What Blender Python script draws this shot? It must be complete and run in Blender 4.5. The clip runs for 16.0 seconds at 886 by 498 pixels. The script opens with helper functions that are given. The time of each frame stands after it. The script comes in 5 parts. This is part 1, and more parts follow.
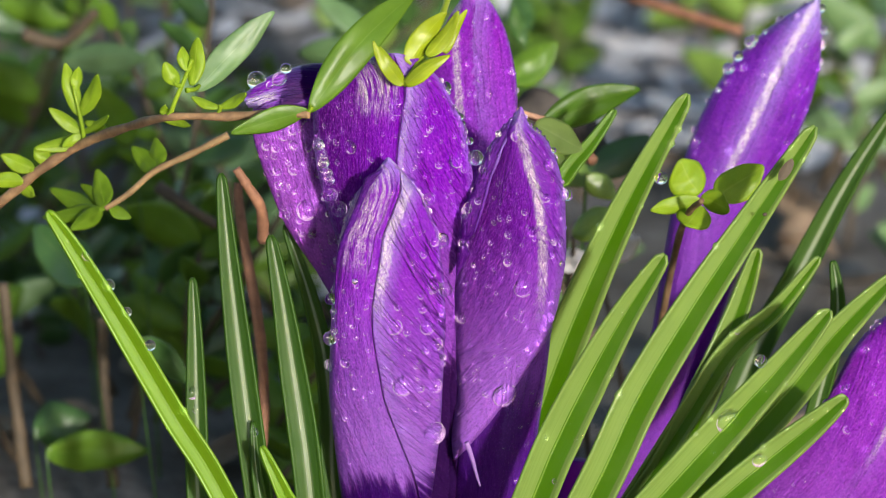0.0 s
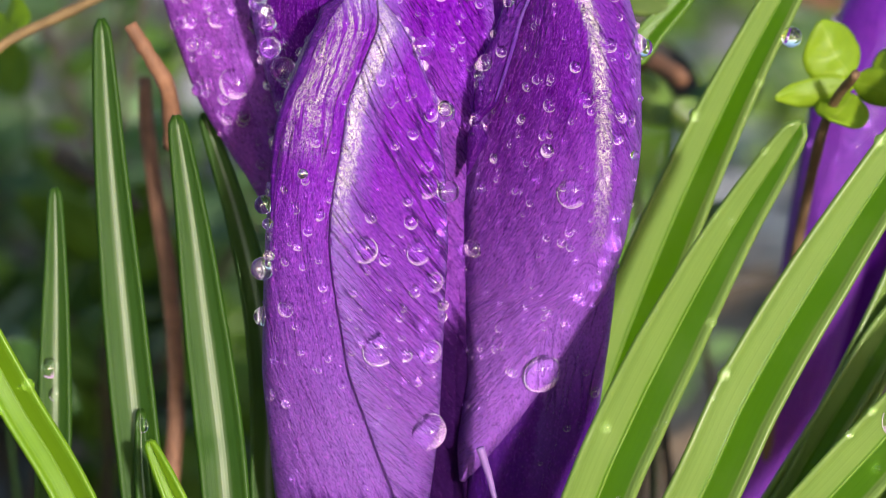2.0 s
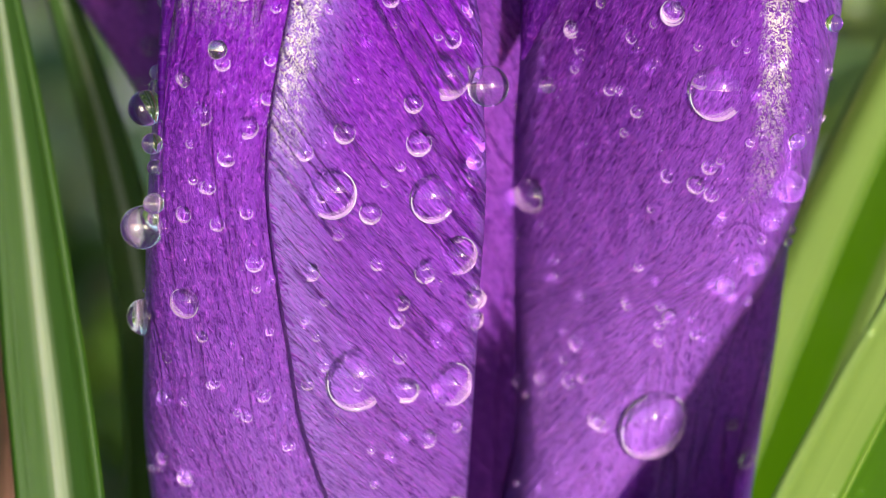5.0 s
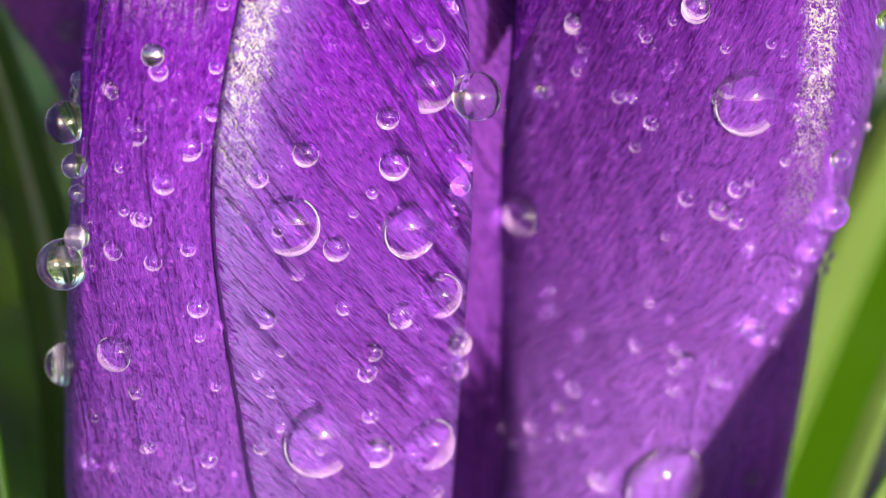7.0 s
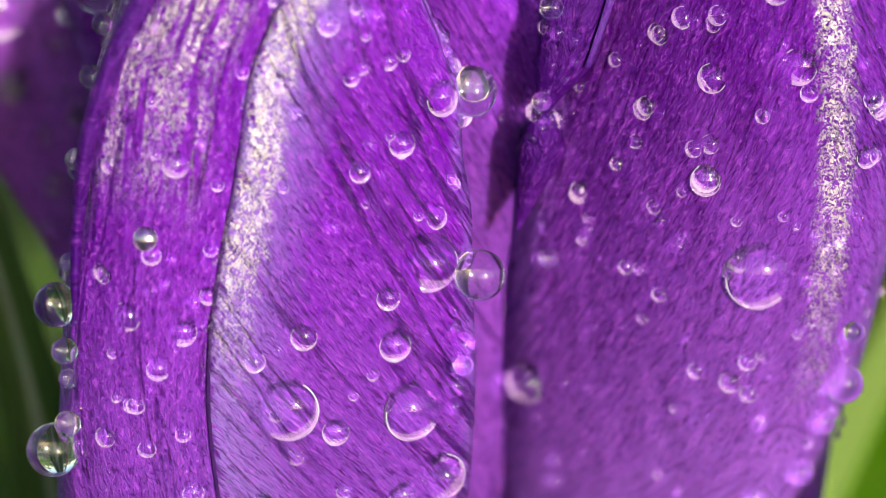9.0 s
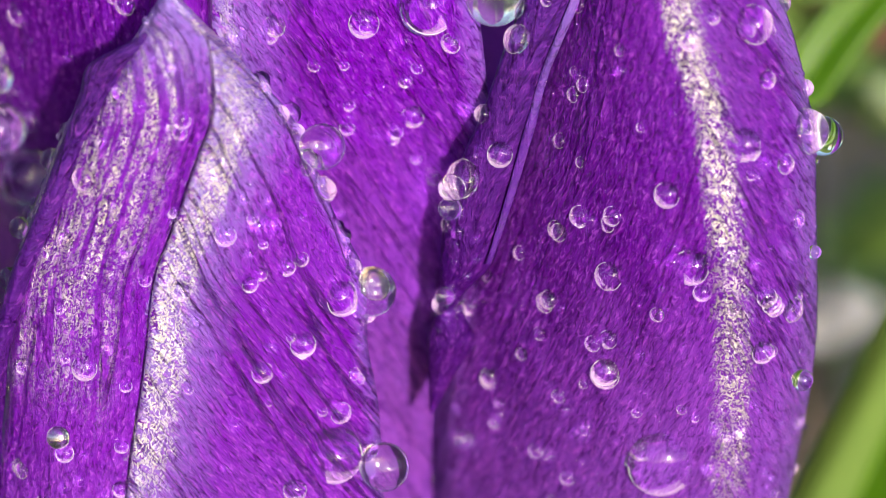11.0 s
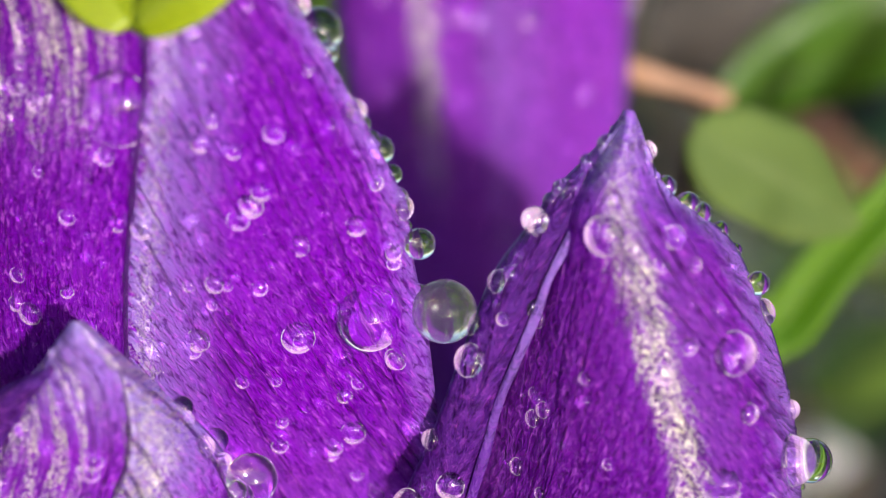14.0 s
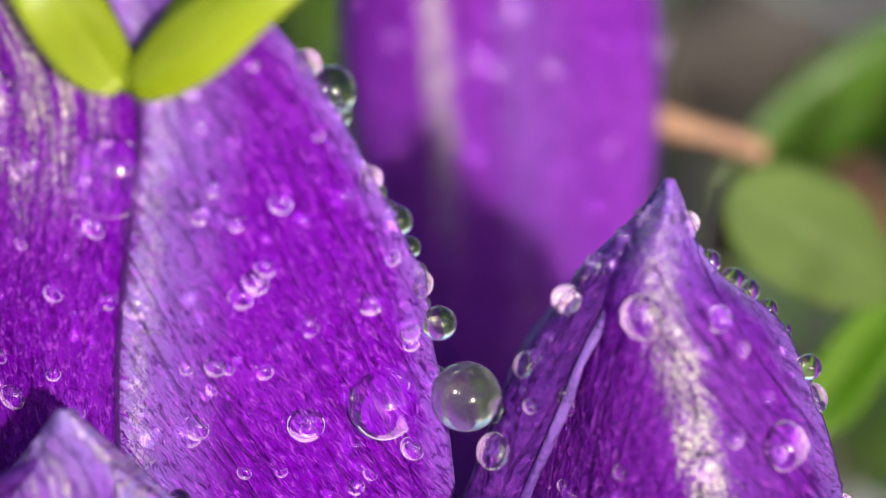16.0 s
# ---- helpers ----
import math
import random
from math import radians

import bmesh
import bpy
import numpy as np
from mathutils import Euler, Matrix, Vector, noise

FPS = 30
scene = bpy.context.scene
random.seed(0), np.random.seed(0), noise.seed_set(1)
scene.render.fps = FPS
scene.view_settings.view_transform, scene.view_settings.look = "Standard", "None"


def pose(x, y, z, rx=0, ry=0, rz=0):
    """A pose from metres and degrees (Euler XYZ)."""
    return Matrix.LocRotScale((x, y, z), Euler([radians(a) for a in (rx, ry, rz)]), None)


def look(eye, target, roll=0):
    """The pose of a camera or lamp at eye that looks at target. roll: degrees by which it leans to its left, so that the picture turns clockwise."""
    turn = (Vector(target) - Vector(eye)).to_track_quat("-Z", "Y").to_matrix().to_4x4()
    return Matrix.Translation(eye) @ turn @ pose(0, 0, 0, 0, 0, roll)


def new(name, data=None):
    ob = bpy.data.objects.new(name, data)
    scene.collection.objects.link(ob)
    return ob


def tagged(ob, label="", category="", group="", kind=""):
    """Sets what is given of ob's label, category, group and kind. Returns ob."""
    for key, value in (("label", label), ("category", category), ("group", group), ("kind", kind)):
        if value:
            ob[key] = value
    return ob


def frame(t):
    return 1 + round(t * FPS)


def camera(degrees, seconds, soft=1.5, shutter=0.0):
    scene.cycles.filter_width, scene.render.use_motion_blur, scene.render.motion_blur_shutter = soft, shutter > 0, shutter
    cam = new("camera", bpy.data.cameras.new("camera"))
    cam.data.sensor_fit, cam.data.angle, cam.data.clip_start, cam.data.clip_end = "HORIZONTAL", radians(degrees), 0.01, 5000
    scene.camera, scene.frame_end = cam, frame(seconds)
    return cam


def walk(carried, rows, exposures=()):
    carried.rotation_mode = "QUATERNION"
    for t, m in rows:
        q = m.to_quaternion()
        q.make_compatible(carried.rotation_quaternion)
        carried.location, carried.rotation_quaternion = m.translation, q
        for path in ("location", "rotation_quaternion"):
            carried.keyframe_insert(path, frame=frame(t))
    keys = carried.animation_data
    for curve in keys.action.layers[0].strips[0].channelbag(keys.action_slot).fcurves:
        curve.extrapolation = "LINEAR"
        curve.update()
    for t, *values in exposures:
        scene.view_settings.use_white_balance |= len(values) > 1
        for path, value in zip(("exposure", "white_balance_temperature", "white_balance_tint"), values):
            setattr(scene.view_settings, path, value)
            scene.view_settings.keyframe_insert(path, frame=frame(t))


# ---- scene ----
from mathutils.bvhtree import BVHTree

MM = 0.001
LENS = 18.0
cam = camera(LENS, 16.0, soft=0.75)
# The clump is laid out in millimetres across (u), up (v) and away (w), square to the first view, which looks down on the bed.
PITCH = radians(16)
TILT = Matrix.Rotation(-PITCH, 4, "X")


def at(u, v, w):
    return TILT @ Vector((u * MM, w * MM, v * MM))


# seconds, across, up, away, yaw, pitch, roll
PATH = (
    (0, -0.01, 0.01, -283.93, 0.004, 0.012, -0.039),
    (0.5, -0.08, -11.71, -245.31, 0.105, 2.330, 0.293),
    (1, 0.78, -23.24, -223.08, 0.446, 4.702, 0.758),
    (1.5, 4.59, -29.62, -196.06, 1.258, 6.517, 0.720),
    (2, 5.08, -29.29, -175.97, 1.669, 7.019, 0.894),
    (2.5, 5.88, -29.84, -157.26, 1.955, 7.353, 1.370),
    (3, 4.29, -29.71, -141.34, 1.615, 7.992, 1.260),
    (3.5, 4.29, -29.15, -127.75, 1.874, 8.420, 1.293),
    (4, 4.18, -28.01, -116.10, 1.928, 8.676, 1.265),
    (4.2, 3.61, -27.35, -111.02, 1.915, 8.707, 1.266),
    (6.3, -2.64, -16.67, -82.09, -1.062, 4.855, 1.118),
    (6.5, -2.84, -16.08, -81.87, -1.230, 4.642, 1.068),
    (7, -2.10, -13.65, -80.01, -1.052, 3.788, 1.070),
    (7.5, -1.38, -12.56, -79.17, -0.983, 3.665, 1.066),
    (8, -1.75, -10.66, -79.40, -1.169, 3.123, 1.003),
    (8.5, -2.42, -6.98, -78.71, -1.648, 2.571, 0.790),
    (9, -2.98, -6.33, -77.90, -1.623, 2.232, 0.711),
    (9.2, -2.54, -5.57, -78.17, -1.419, 2.324, 0.663),
    (11.3, 9.84, 5.53, -79.85, 5.238, -2.115, 0.403),
    (11.5, 10.42, 6.87, -79.70, 5.390, -2.747, 0.365),
    (12, 10.22, 11.23, -78.79, 5.153, -3.860, 0.298),
    (12.5, 8.75, 10.93, -77.07, 3.997, -3.242, 0.424),
    (13, 7.64, 13.16, -75.99, 3.343, -4.502, 0.735),
    (13.5, 7.54, 18.67, -73.51, 3.472, -5.791, 0.399),
    (14, 7.63, 17.60, -70.88, 3.593, -5.495, 0.570),
    (14.5, 7.83, 17.08, -67.92, 3.543, -5.281, 0.719),
    (15, 7.25, 17.70, -66.14, 3.432, -5.534, 0.878),
    (15.5, 5.88, 19.24, -64.69, 3.231, -5.815, 0.675),
    (16, 6.38, 18.98, -64.74, 3.290, -5.624, 0.801),
)
walk(cam, [(t, TILT @ pose(u * MM, w * MM, v * MM, 90 + pitch, 0, yaw) @ pose(0, 0, 0, 0, 0, roll))
           for t, u, v, w, yaw, pitch, roll in PATH], ((0, 0.41), (4, 0.42), (7, 0.50), (9, 0.46), (12, 0.46), (16, 0.43)))

# ---- world, sun, exposure ----
SUN_WAY = (TILT.to_3x3() @ Vector((-0.40, 0.915, 0.04))).normalized()
world = bpy.data.worlds.new("sky")
scene.world = world
world.use_nodes = True
wn = world.node_tree.nodes
sky = wn.new("ShaderNodeTexSky")
sky.sky_type, sky.sun_disc = "NISHITA", False
sky.sun_elevation = math.asin(-SUN_WAY.z)
sky.sun_rotation = math.atan2(-SUN_WAY.x, -SUN_WAY.y)
world.node_tree.links.new(sky.outputs[0], wn["Background"].inputs[0])
wn["Background"].inputs[1].default_value = 0.165
sun = new("sun", bpy.data.lights.new("sun", "SUN"))
sun.data.energy, sun.data.angle, sun.data.color = 4.2, radians(3.5), (1.0, 0.95, 0.87)
sun.matrix_world = look((0, 0, 1), Vector((0, 0, 1)) + SUN_WAY)


# ---- materials ----
def material(name):
    m = bpy.data.materials.new(name)
    m.use_nodes = True
    return m, m.node_tree.nodes, m.node_tree.links, m.node_tree.nodes["Principled BSDF"]


def noise_node(n, l, vec, scale, detail=4.0, rough=0.55, distort=0.0):
    k = n.new("ShaderNodeTexNoise")
    k.inputs["Scale"].default_value, k.inputs["Detail"].default_value = scale, detail
    k.inputs["Roughness"].default_value, k.inputs["Distortion"].default_value = rough, distort
    l.new(vec, k.inputs["Vector"])
    return k.outputs["Fac"]


def ramp(n, l, fac, stops, ease="LINEAR"):
    k = n.new("ShaderNodeValToRGB")
    k.color_ramp.interpolation = ease
    e = k.color_ramp.elements
    while len(e) < len(stops):
        e.new(0.5)
    for el, (p, c) in zip(e, stops):
        el.position, el.color = p, (*c, 1) if len(c) == 3 else c
    l.new(fac, k.inputs[0])
    return k.outputs[0]


def grey(a):
    return (a, a, a)


def mix(n, l, fac, a, b, way="MIX"):
    k = n.new("ShaderNodeMix")
    k.data_type, k.blend_type = "RGBA", way
    for sock, v in ((k.inputs[0], fac), (k.inputs[6], a), (k.inputs[7], b)):
        if isinstance(v, (int, float)):
            sock.default_value = v
        elif isinstance(v, tuple):
            sock.default_value = (*v, 1)
        else:
            l.new(v, sock)
    return k.outputs[2]


def calc(n, l, op, a, b=0.0, c=0.0):
    k = n.new("ShaderNodeMath")
    k.operation = op
    for sock, v in zip(k.inputs, (a, b, c)):
        if isinstance(v, (int, float)):
            sock.default_value = v
        else:
            l.new(v, sock)
    return k.outputs[0]


def bump(n, l, height, strength, distance, under=None):
    k = n.new("ShaderNodeBump")
    k.inputs["Strength"].default_value, k.inputs["Distance"].default_value = strength, distance
    l.new(height, k.inputs["Height"])
    if under:
        l.new(under, k.inputs["Normal"])
    return k.outputs[0]


def scaled(n, l, vec, s):
    k = n.new("ShaderNodeVectorMath")
    k.operation = "MULTIPLY"
    k.inputs[1].default_value = s
    l.new(vec, k.inputs[0])
    return k.outputs[0]


def petal_material(name, tip, middle, low, base, base_at=2.0, pale=(0.36, 0.27, 0.70), pale_amount=0.7, through_it=0.22, both=False, shine=(0.0, 0.09), patch_shine=0.0, veined=0.9, fade=(0.42, 0.80), fleck=1.0, patch_span=(0.08, 0.13, 0.32, 0.41), wax_end=(0.50, 0.64), gloss=1.0, pale_tip=0.20, shade_side=0.0, edge=0.6, edge_from=0.455, beside=1.0, rib_wax=1.0, wax_from=(0.02, 0.12)):
    """Crocus petal: colour by length, a paler band beside the midrib, dark veins, and a cell relief that sparkles in the sun.
    "form" runs 0 to 1 across and along, "vein" is in centimetres across and along the veins, "rib" gives centimetres from the midrib."""
    m, n, l, p = material(name)
    form, vein, ribs = n.new("ShaderNodeUVMap"), n.new("ShaderNodeUVMap"), n.new("ShaderNodeUVMap")
    form.uv_map, vein.uv_map, ribs.uv_map = "form", "vein", "rib"
    sep, sepr = n.new("ShaderNodeSeparateXYZ"), n.new("ShaderNodeSeparateXYZ")
    l.new(form.outputs[0], sep.inputs[0])
    l.new(ribs.outputs[0], sepr.inputs[0])
    geo = n.new("ShaderNodeTexCoord")
    length = calc(n, l, "ADD", sep.outputs[1], calc(n, l, "MULTIPLY", noise_node(n, l, scaled(n, l, vein.outputs[0], (14, 1.5, 1)), 1.0, 4), 0.10))
    stops = [(0.06, tip), (0.22, middle), (fade[0], middle), (fade[1], low)]
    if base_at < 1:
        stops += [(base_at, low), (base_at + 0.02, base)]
    col = ramp(n, l, length, stops)
    if shade_side:
        # painted shading: the colour deepens from the midrib to the margin turned from the sun
        side = ramp(n, l, calc(n, l, "MULTIPLY", calc(n, l, "ADD", sepr.outputs[0], calc(n, l, "MULTIPLY", noise_node(n, l, scaled(n, l, vein.outputs[0], (16, 2, 1)), 1.0, 3), 0.10)), -1.0), [(0.0, grey(0.0)), (0.32, grey(0.6 * shade_side)), (0.75, grey(shade_side))])
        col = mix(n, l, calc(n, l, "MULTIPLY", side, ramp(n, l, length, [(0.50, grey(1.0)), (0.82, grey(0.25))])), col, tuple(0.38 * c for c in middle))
    blotch = noise_node(n, l, geo.outputs["Object"], 210.0, 5, 0.6)
    col = mix(n, l, ramp(n, l, blotch, [(0.40, grey(0.0)), (0.75, grey(0.22 * fleck))]), col, (0.34, 0.06, 0.56))
    fine = noise_node(n, l, scaled(n, l, vein.outputs[0], (46, 17, 1)), 1.0, 5, 0.65, 0.6)
    # the pale band beside the midrib, feathered out along the veins
    dist = calc(n, l, "ADD", calc(n, l, "ABSOLUTE", sepr.outputs[0]) if both else sepr.outputs[0], calc(n, l, "MULTIPLY", calc(n, l, "SUBTRACT", fine, 0.5), 0.22))
    rib = ramp(n, l, dist, [(0.0, grey(0.0 if not both else 1.0)), (0.004, grey(1)), (0.06, grey(0.75)), (0.24, grey(0.0))])
    band = calc(n, l, "MULTIPLY", calc(n, l, "MULTIPLY", rib, pale_amount * beside), ramp(n, l, length, [(0.0, grey(1.0)), (0.30, grey(0.85)), (0.52, grey(0.50)), (0.70, grey(0.12)), (0.85, grey(0.0))]))
    col = mix(n, l, band, col, pale)
    margin = calc(n, l, "ABSOLUTE", calc(n, l, "SUBTRACT", sep.outputs[0], 0.5))
    margin = ramp(n, l, calc(n, l, "ADD", margin, calc(n, l, "MULTIPLY", calc(n, l, "SUBTRACT", fine, 0.5), 2.2 * (0.5 - edge_from))), [(edge_from, grey(0.0)), (edge_from + 0.66 * (0.5 - edge_from), grey(0.55)), (0.5, grey(0.8))])
    col = mix(n, l, calc(n, l, "MULTIPLY", calc(n, l, "MULTIPLY", margin, edge if pale_amount > 0.15 else 0.0), ramp(n, l, length, [(0.0, grey(1.0)), (0.55, grey(0.5)), (0.8, grey(0.0))])), col, pale)
    # the pale tip
    col = mix(n, l, ramp(n, l, length, [(0.05, grey(0.95 * pale_amount)), (pale_tip, grey(0.0))]), col, pale)
    w1 = noise_node(n, l, scaled(n, l, vein.outputs[0], (9.5, 0.8, 1)), 1.0, 2.5, 0.5, 0.35)
    lines = calc(n, l, "ABSOLUTE", calc(n, l, "SUBTRACT", w1, 0.5))
    thin = ramp(n, l, lines, [(0.0, grey(1.0)), (0.011, grey(0.85)), (0.030, grey(0.0))])
    patch = ramp(n, l, noise_node(n, l, scaled(n, l, form.outputs[0], (6, 5, 1)), 1.0, 3), [(0.38, grey(0.12 * veined)), (0.60, grey(veined))])
    thin = calc(n, l, "MULTIPLY", thin, ramp(n, l, calc(n, l, "ADD", sepr.outputs[0], 0.5), [(0.40, grey(0.38)), (0.52, grey(1.0))]))
    thin = calc(n, l, "MULTIPLY", calc(n, l, "MULTIPLY", thin, patch), ramp(n, l, length, [(0.48, grey(1.0)), (0.64, grey(0.35))]))
    col = mix(n, l, thin, col, (0.030, 0.003, 0.11))
    col = mix(n, l, ramp(n, l, fine, [(0.52, grey(0.0)), (0.66, grey(0.22 * fleck))]), col, (0.34, 0.05, 0.60))
    calm = ramp(n, l, length, [(0.50, grey(1.0)), (0.80, grey(0.8))])
    col = mix(n, l, calc(n, l, "MULTIPLY", calm, ramp(n, l, fine, [(0.34, grey(0.60)), (0.45, grey(0.0))])), col, tuple(0.36 * c for c in middle))
    cells = noise_node(n, l, scaled(n, l, vein.outputs[0], (85, 42, 1)), 1.0, 3, 0.6, 0.8)
    col = mix(n, l, calc(n, l, "MULTIPLY", calm, ramp(n, l, cells, [(0.57, grey(0.0)), (0.63, grey(min(1.0, 0.42 * fleck)))])), col, (0.50, 0.09, 0.74))
    col = mix(n, l, calc(n, l, "MULTIPLY", calm, ramp(n, l, cells, [(0.36, grey(0.75)), (0.45, grey(0.0))])), col, tuple(0.33 * c for c in middle))
    # dark foot: pigment on the front petal, painted gap shadow on the one behind
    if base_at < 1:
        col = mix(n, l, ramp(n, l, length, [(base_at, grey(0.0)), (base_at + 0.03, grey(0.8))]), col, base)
    l.new(col, p.inputs["Base Color"])
    nrm = bump(n, l, calc(n, l, "SUBTRACT", calc(n, l, "MULTIPLY", w1, 0.8), thin), 1.0, 0.00050)
    nrm = bump(n, l, fine, 1.0, 0.00017, nrm)
    nrm = bump(n, l, cells, 0.9, 0.00010, nrm)
    l.new(nrm, p.inputs["Normal"])
    # the waxy shine lies along the midrib and, on some petals, in streaks near the tip
    near = calc(n, l, "ADD", calc(n, l, "ABSOLUTE", calc(n, l, "SUBTRACT", sepr.outputs[0], shine[0])), calc(n, l, "MULTIPLY", calc(n, l, "SUBTRACT", fine, 0.5), 0.12))
    wax = calc(n, l, "MULTIPLY", ramp(n, l, near, [(shine[1] * 0.45, grey(1.0)), (shine[1], grey(0.0))]), ramp(n, l, length, [(wax_from[0], grey(0.25 * rib_wax)), (wax_from[1], grey(rib_wax)), (wax_end[0], grey(rib_wax)), (wax_end[1], grey(0.0))]))
    if patch_shine:
        streak = ramp(n, l, noise_node(n, l, scaled(n, l, vein.outputs[0], (40, 3.0, 1)), 1.0, 3), [(0.42, grey(0.0)), (0.54, grey(1.0))])
        left_of = ramp(n, l, calc(n, l, "MULTIPLY", sepr.outputs[0], -1.0), [(0.06, grey(0.0)), (0.14, grey(1.0)), (0.42, grey(1.0)), (0.52, grey(0.0))])
        high = ramp(n, l, length, [(p0, grey(g)) for p0, g in zip(patch_span, (0.0, 1.0, 1.0, 0.0))])
        wax = calc(n, l, "MAXIMUM", wax, calc(n, l, "MULTIPLY", calc(n, l, "MULTIPLY", streak, patch_shine), calc(n, l, "MULTIPLY", left_of, high)))
    worm = noise_node(n, l, scaled(n, l, ribs.outputs[0], (84, 300, 1)), 1.0, 2.5, 0.6, 1.6)
    speck = noise_node(n, l, scaled(n, l, ribs.outputs[0], (11, 26, 1)), 1.0, 2)
    wax = calc(n, l, "MULTIPLY", calc(n, l, "MULTIPLY", wax, ramp(n, l, worm, [(0.46, grey(0.0)), (0.56, grey(1.0))])), ramp(n, l, speck, [(0.34, grey(0.35)), (0.52, grey(1.0))]))
    rough = n.new("ShaderNodeMapRange")
    rough.inputs["To Min"].default_value, rough.inputs["To Max"].default_value = 0.36, 0.26
    l.new(wax, rough.inputs["Value"])
    l.new(rough.outputs[0], p.inputs["Roughness"])
    level_of = n.new("ShaderNodeMapRange")
    level_of.inputs["To Min"].default_value, level_of.inputs["To Max"].default_value = 0.20, 1.0
    l.new(wax, level_of.inputs["Value"])
    sheen = calc(n, l, "MULTIPLY", level_of.outputs[0], gloss)
    if base_at < 1:
        sheen = calc(n, l, "MULTIPLY", sheen, ramp(n, l, length, [(base_at, grey(1.0)), (base_at + 0.03, grey(0.15))]))
    l.new(sheen, p.inputs["Specular IOR Level"])
    silver = n.new("ShaderNodeBsdfGlossy")
    silver.inputs["Color"].default_value, silver.inputs["Roughness"].default_value = (0.95, 0.87, 0.76, 1), 0.46
    l.new(nrm, silver.inputs["Normal"])
    waxed = n.new("ShaderNodeMixShader")
    l.new(calc(n, l, "MULTIPLY", wax, 0.88), waxed.inputs[0])
    l.new(p.outputs[0], waxed.inputs[1])
    l.new(silver.outputs[0], waxed.inputs[2])
    tr = n.new("ShaderNodeBsdfTranslucent")
    l.new(mix(n, l, 0.25, col, (0.6, 0.05, 0.8)), tr.inputs[0])
    l.new(nrm, tr.inputs["Normal"])
    mx = n.new("ShaderNodeMixShader")
    mx.inputs[0].default_value = through_it
    l.new(waxed.outputs[0], mx.inputs[1])
    l.new(tr.outputs[0], mx.inputs[2])
    l.new(mx.outputs[0], n["Material Output"].inputs[0])
    return m


def leaf_material(name, dark, light, rib, rib_width=0.06, two_tone=0.5, rough=0.32, through_it=0.3, gloss=0.5, striped=0.5, pinnate=0.0):
    """A green blade or leaf: x of "form" runs across (0 to 1), y along. two_tone: where the pale half gives way to the deep one."""
    m, n, l, p = material(name)
    form = n.new("ShaderNodeUVMap")
    form.uv_map = "form"
    sep = n.new("ShaderNodeSeparateXYZ")
    l.new(form.outputs[0], sep.inputs[0])
    x = sep.outputs[0]
    geo = n.new("ShaderNodeTexCoord")
    wob = noise_node(n, l, scaled(n, l, form.outputs[0], (2, 9, 1)), 1.0, 3)
    xx = calc(n, l, "ADD", x, calc(n, l, "MULTIPLY", calc(n, l, "SUBTRACT", wob, 0.5), 0.04))
    col = ramp(n, l, xx, [(0.0, light), (max(0.01, two_tone - 0.03), light), (two_tone + 0.015, dark), (0.86, dark), (0.90, light)])
    off = calc(n, l, "ABSOLUTE", calc(n, l, "SUBTRACT", xx, 0.5))
    col = mix(n, l, ramp(n, l, off, [(0.0, grey(0.9)), (rib_width, grey(0.55)), (rib_width * 1.7, grey(0.0))]), col, rib)
    col = mix(n, l, ramp(n, l, off, [(0.455, grey(0.0)), (0.49, grey(0.6))]), col, light)
    stri = noise_node(n, l, scaled(n, l, form.outputs[0], (46, 1.5, 1)), 1.0, 3)
    col = mix(n, l, ramp(n, l, stri, [(0.35, grey(0.0)), (0.7, grey(striped))]), col, tuple(0.5 * c for c in dark))
    blot = noise_node(n, l, geo.outputs["Object"], 140.0, 5)
    col = mix(n, l, ramp(n, l, blot, [(0.48, grey(0.0)), (0.8, grey(0.25))]), col, tuple(min(1, 1.3 * c) for c in light))
    nrm = bump(n, l, stri, 0.7 * striped, 0.00025)
    if pinnate:
        side = calc(n, l, "ABSOLUTE", calc(n, l, "SUBTRACT", calc(n, l, "FRACT", calc(n, l, "SUBTRACT", calc(n, l, "MULTIPLY", sep.outputs[1], 8.0), calc(n, l, "MULTIPLY", off, 4.0))), 0.5))
        veins = ramp(n, l, side, [(0.0, grey(1.0)), (0.07, grey(0.0))])
        col = mix(n, l, calc(n, l, "MULTIPLY", veins, pinnate), col, rib)
        wet = noise_node(n, l, geo.outputs["Object"], 320.0, 4)
        col = mix(n, l, ramp(n, l, wet, [(0.42, grey(0.0)), (0.66, grey(0.45))]), col, tuple(0.55 * c for c in dark))
        nrm = bump(n, l, wet, 0.35, 0.0003, nrm)
    nrm = bump(n, l, noise_node(n, l, geo.outputs["Object"], 2600.0, 2), 0.25, 0.00005, nrm)
    l.new(col, p.inputs["Base Color"])
    l.new(nrm, p.inputs["Normal"])
    p.inputs["Roughness"].default_value, p.inputs["Specular IOR Level"].default_value = rough, gloss
    tr = n.new("ShaderNodeBsdfTranslucent")
    l.new(mix(n, l, 0.5, col, (0.35, 0.6, 0.03)), tr.inputs[0])
    mx = n.new("ShaderNodeMixShader")
    mx.inputs[0].default_value = through_it
    l.new(p.outputs[0], mx.inputs[1])
    l.new(tr.outputs[0], mx.inputs[2])
    l.new(mx.outputs[0], n["Material Output"].inputs[0])
    return m


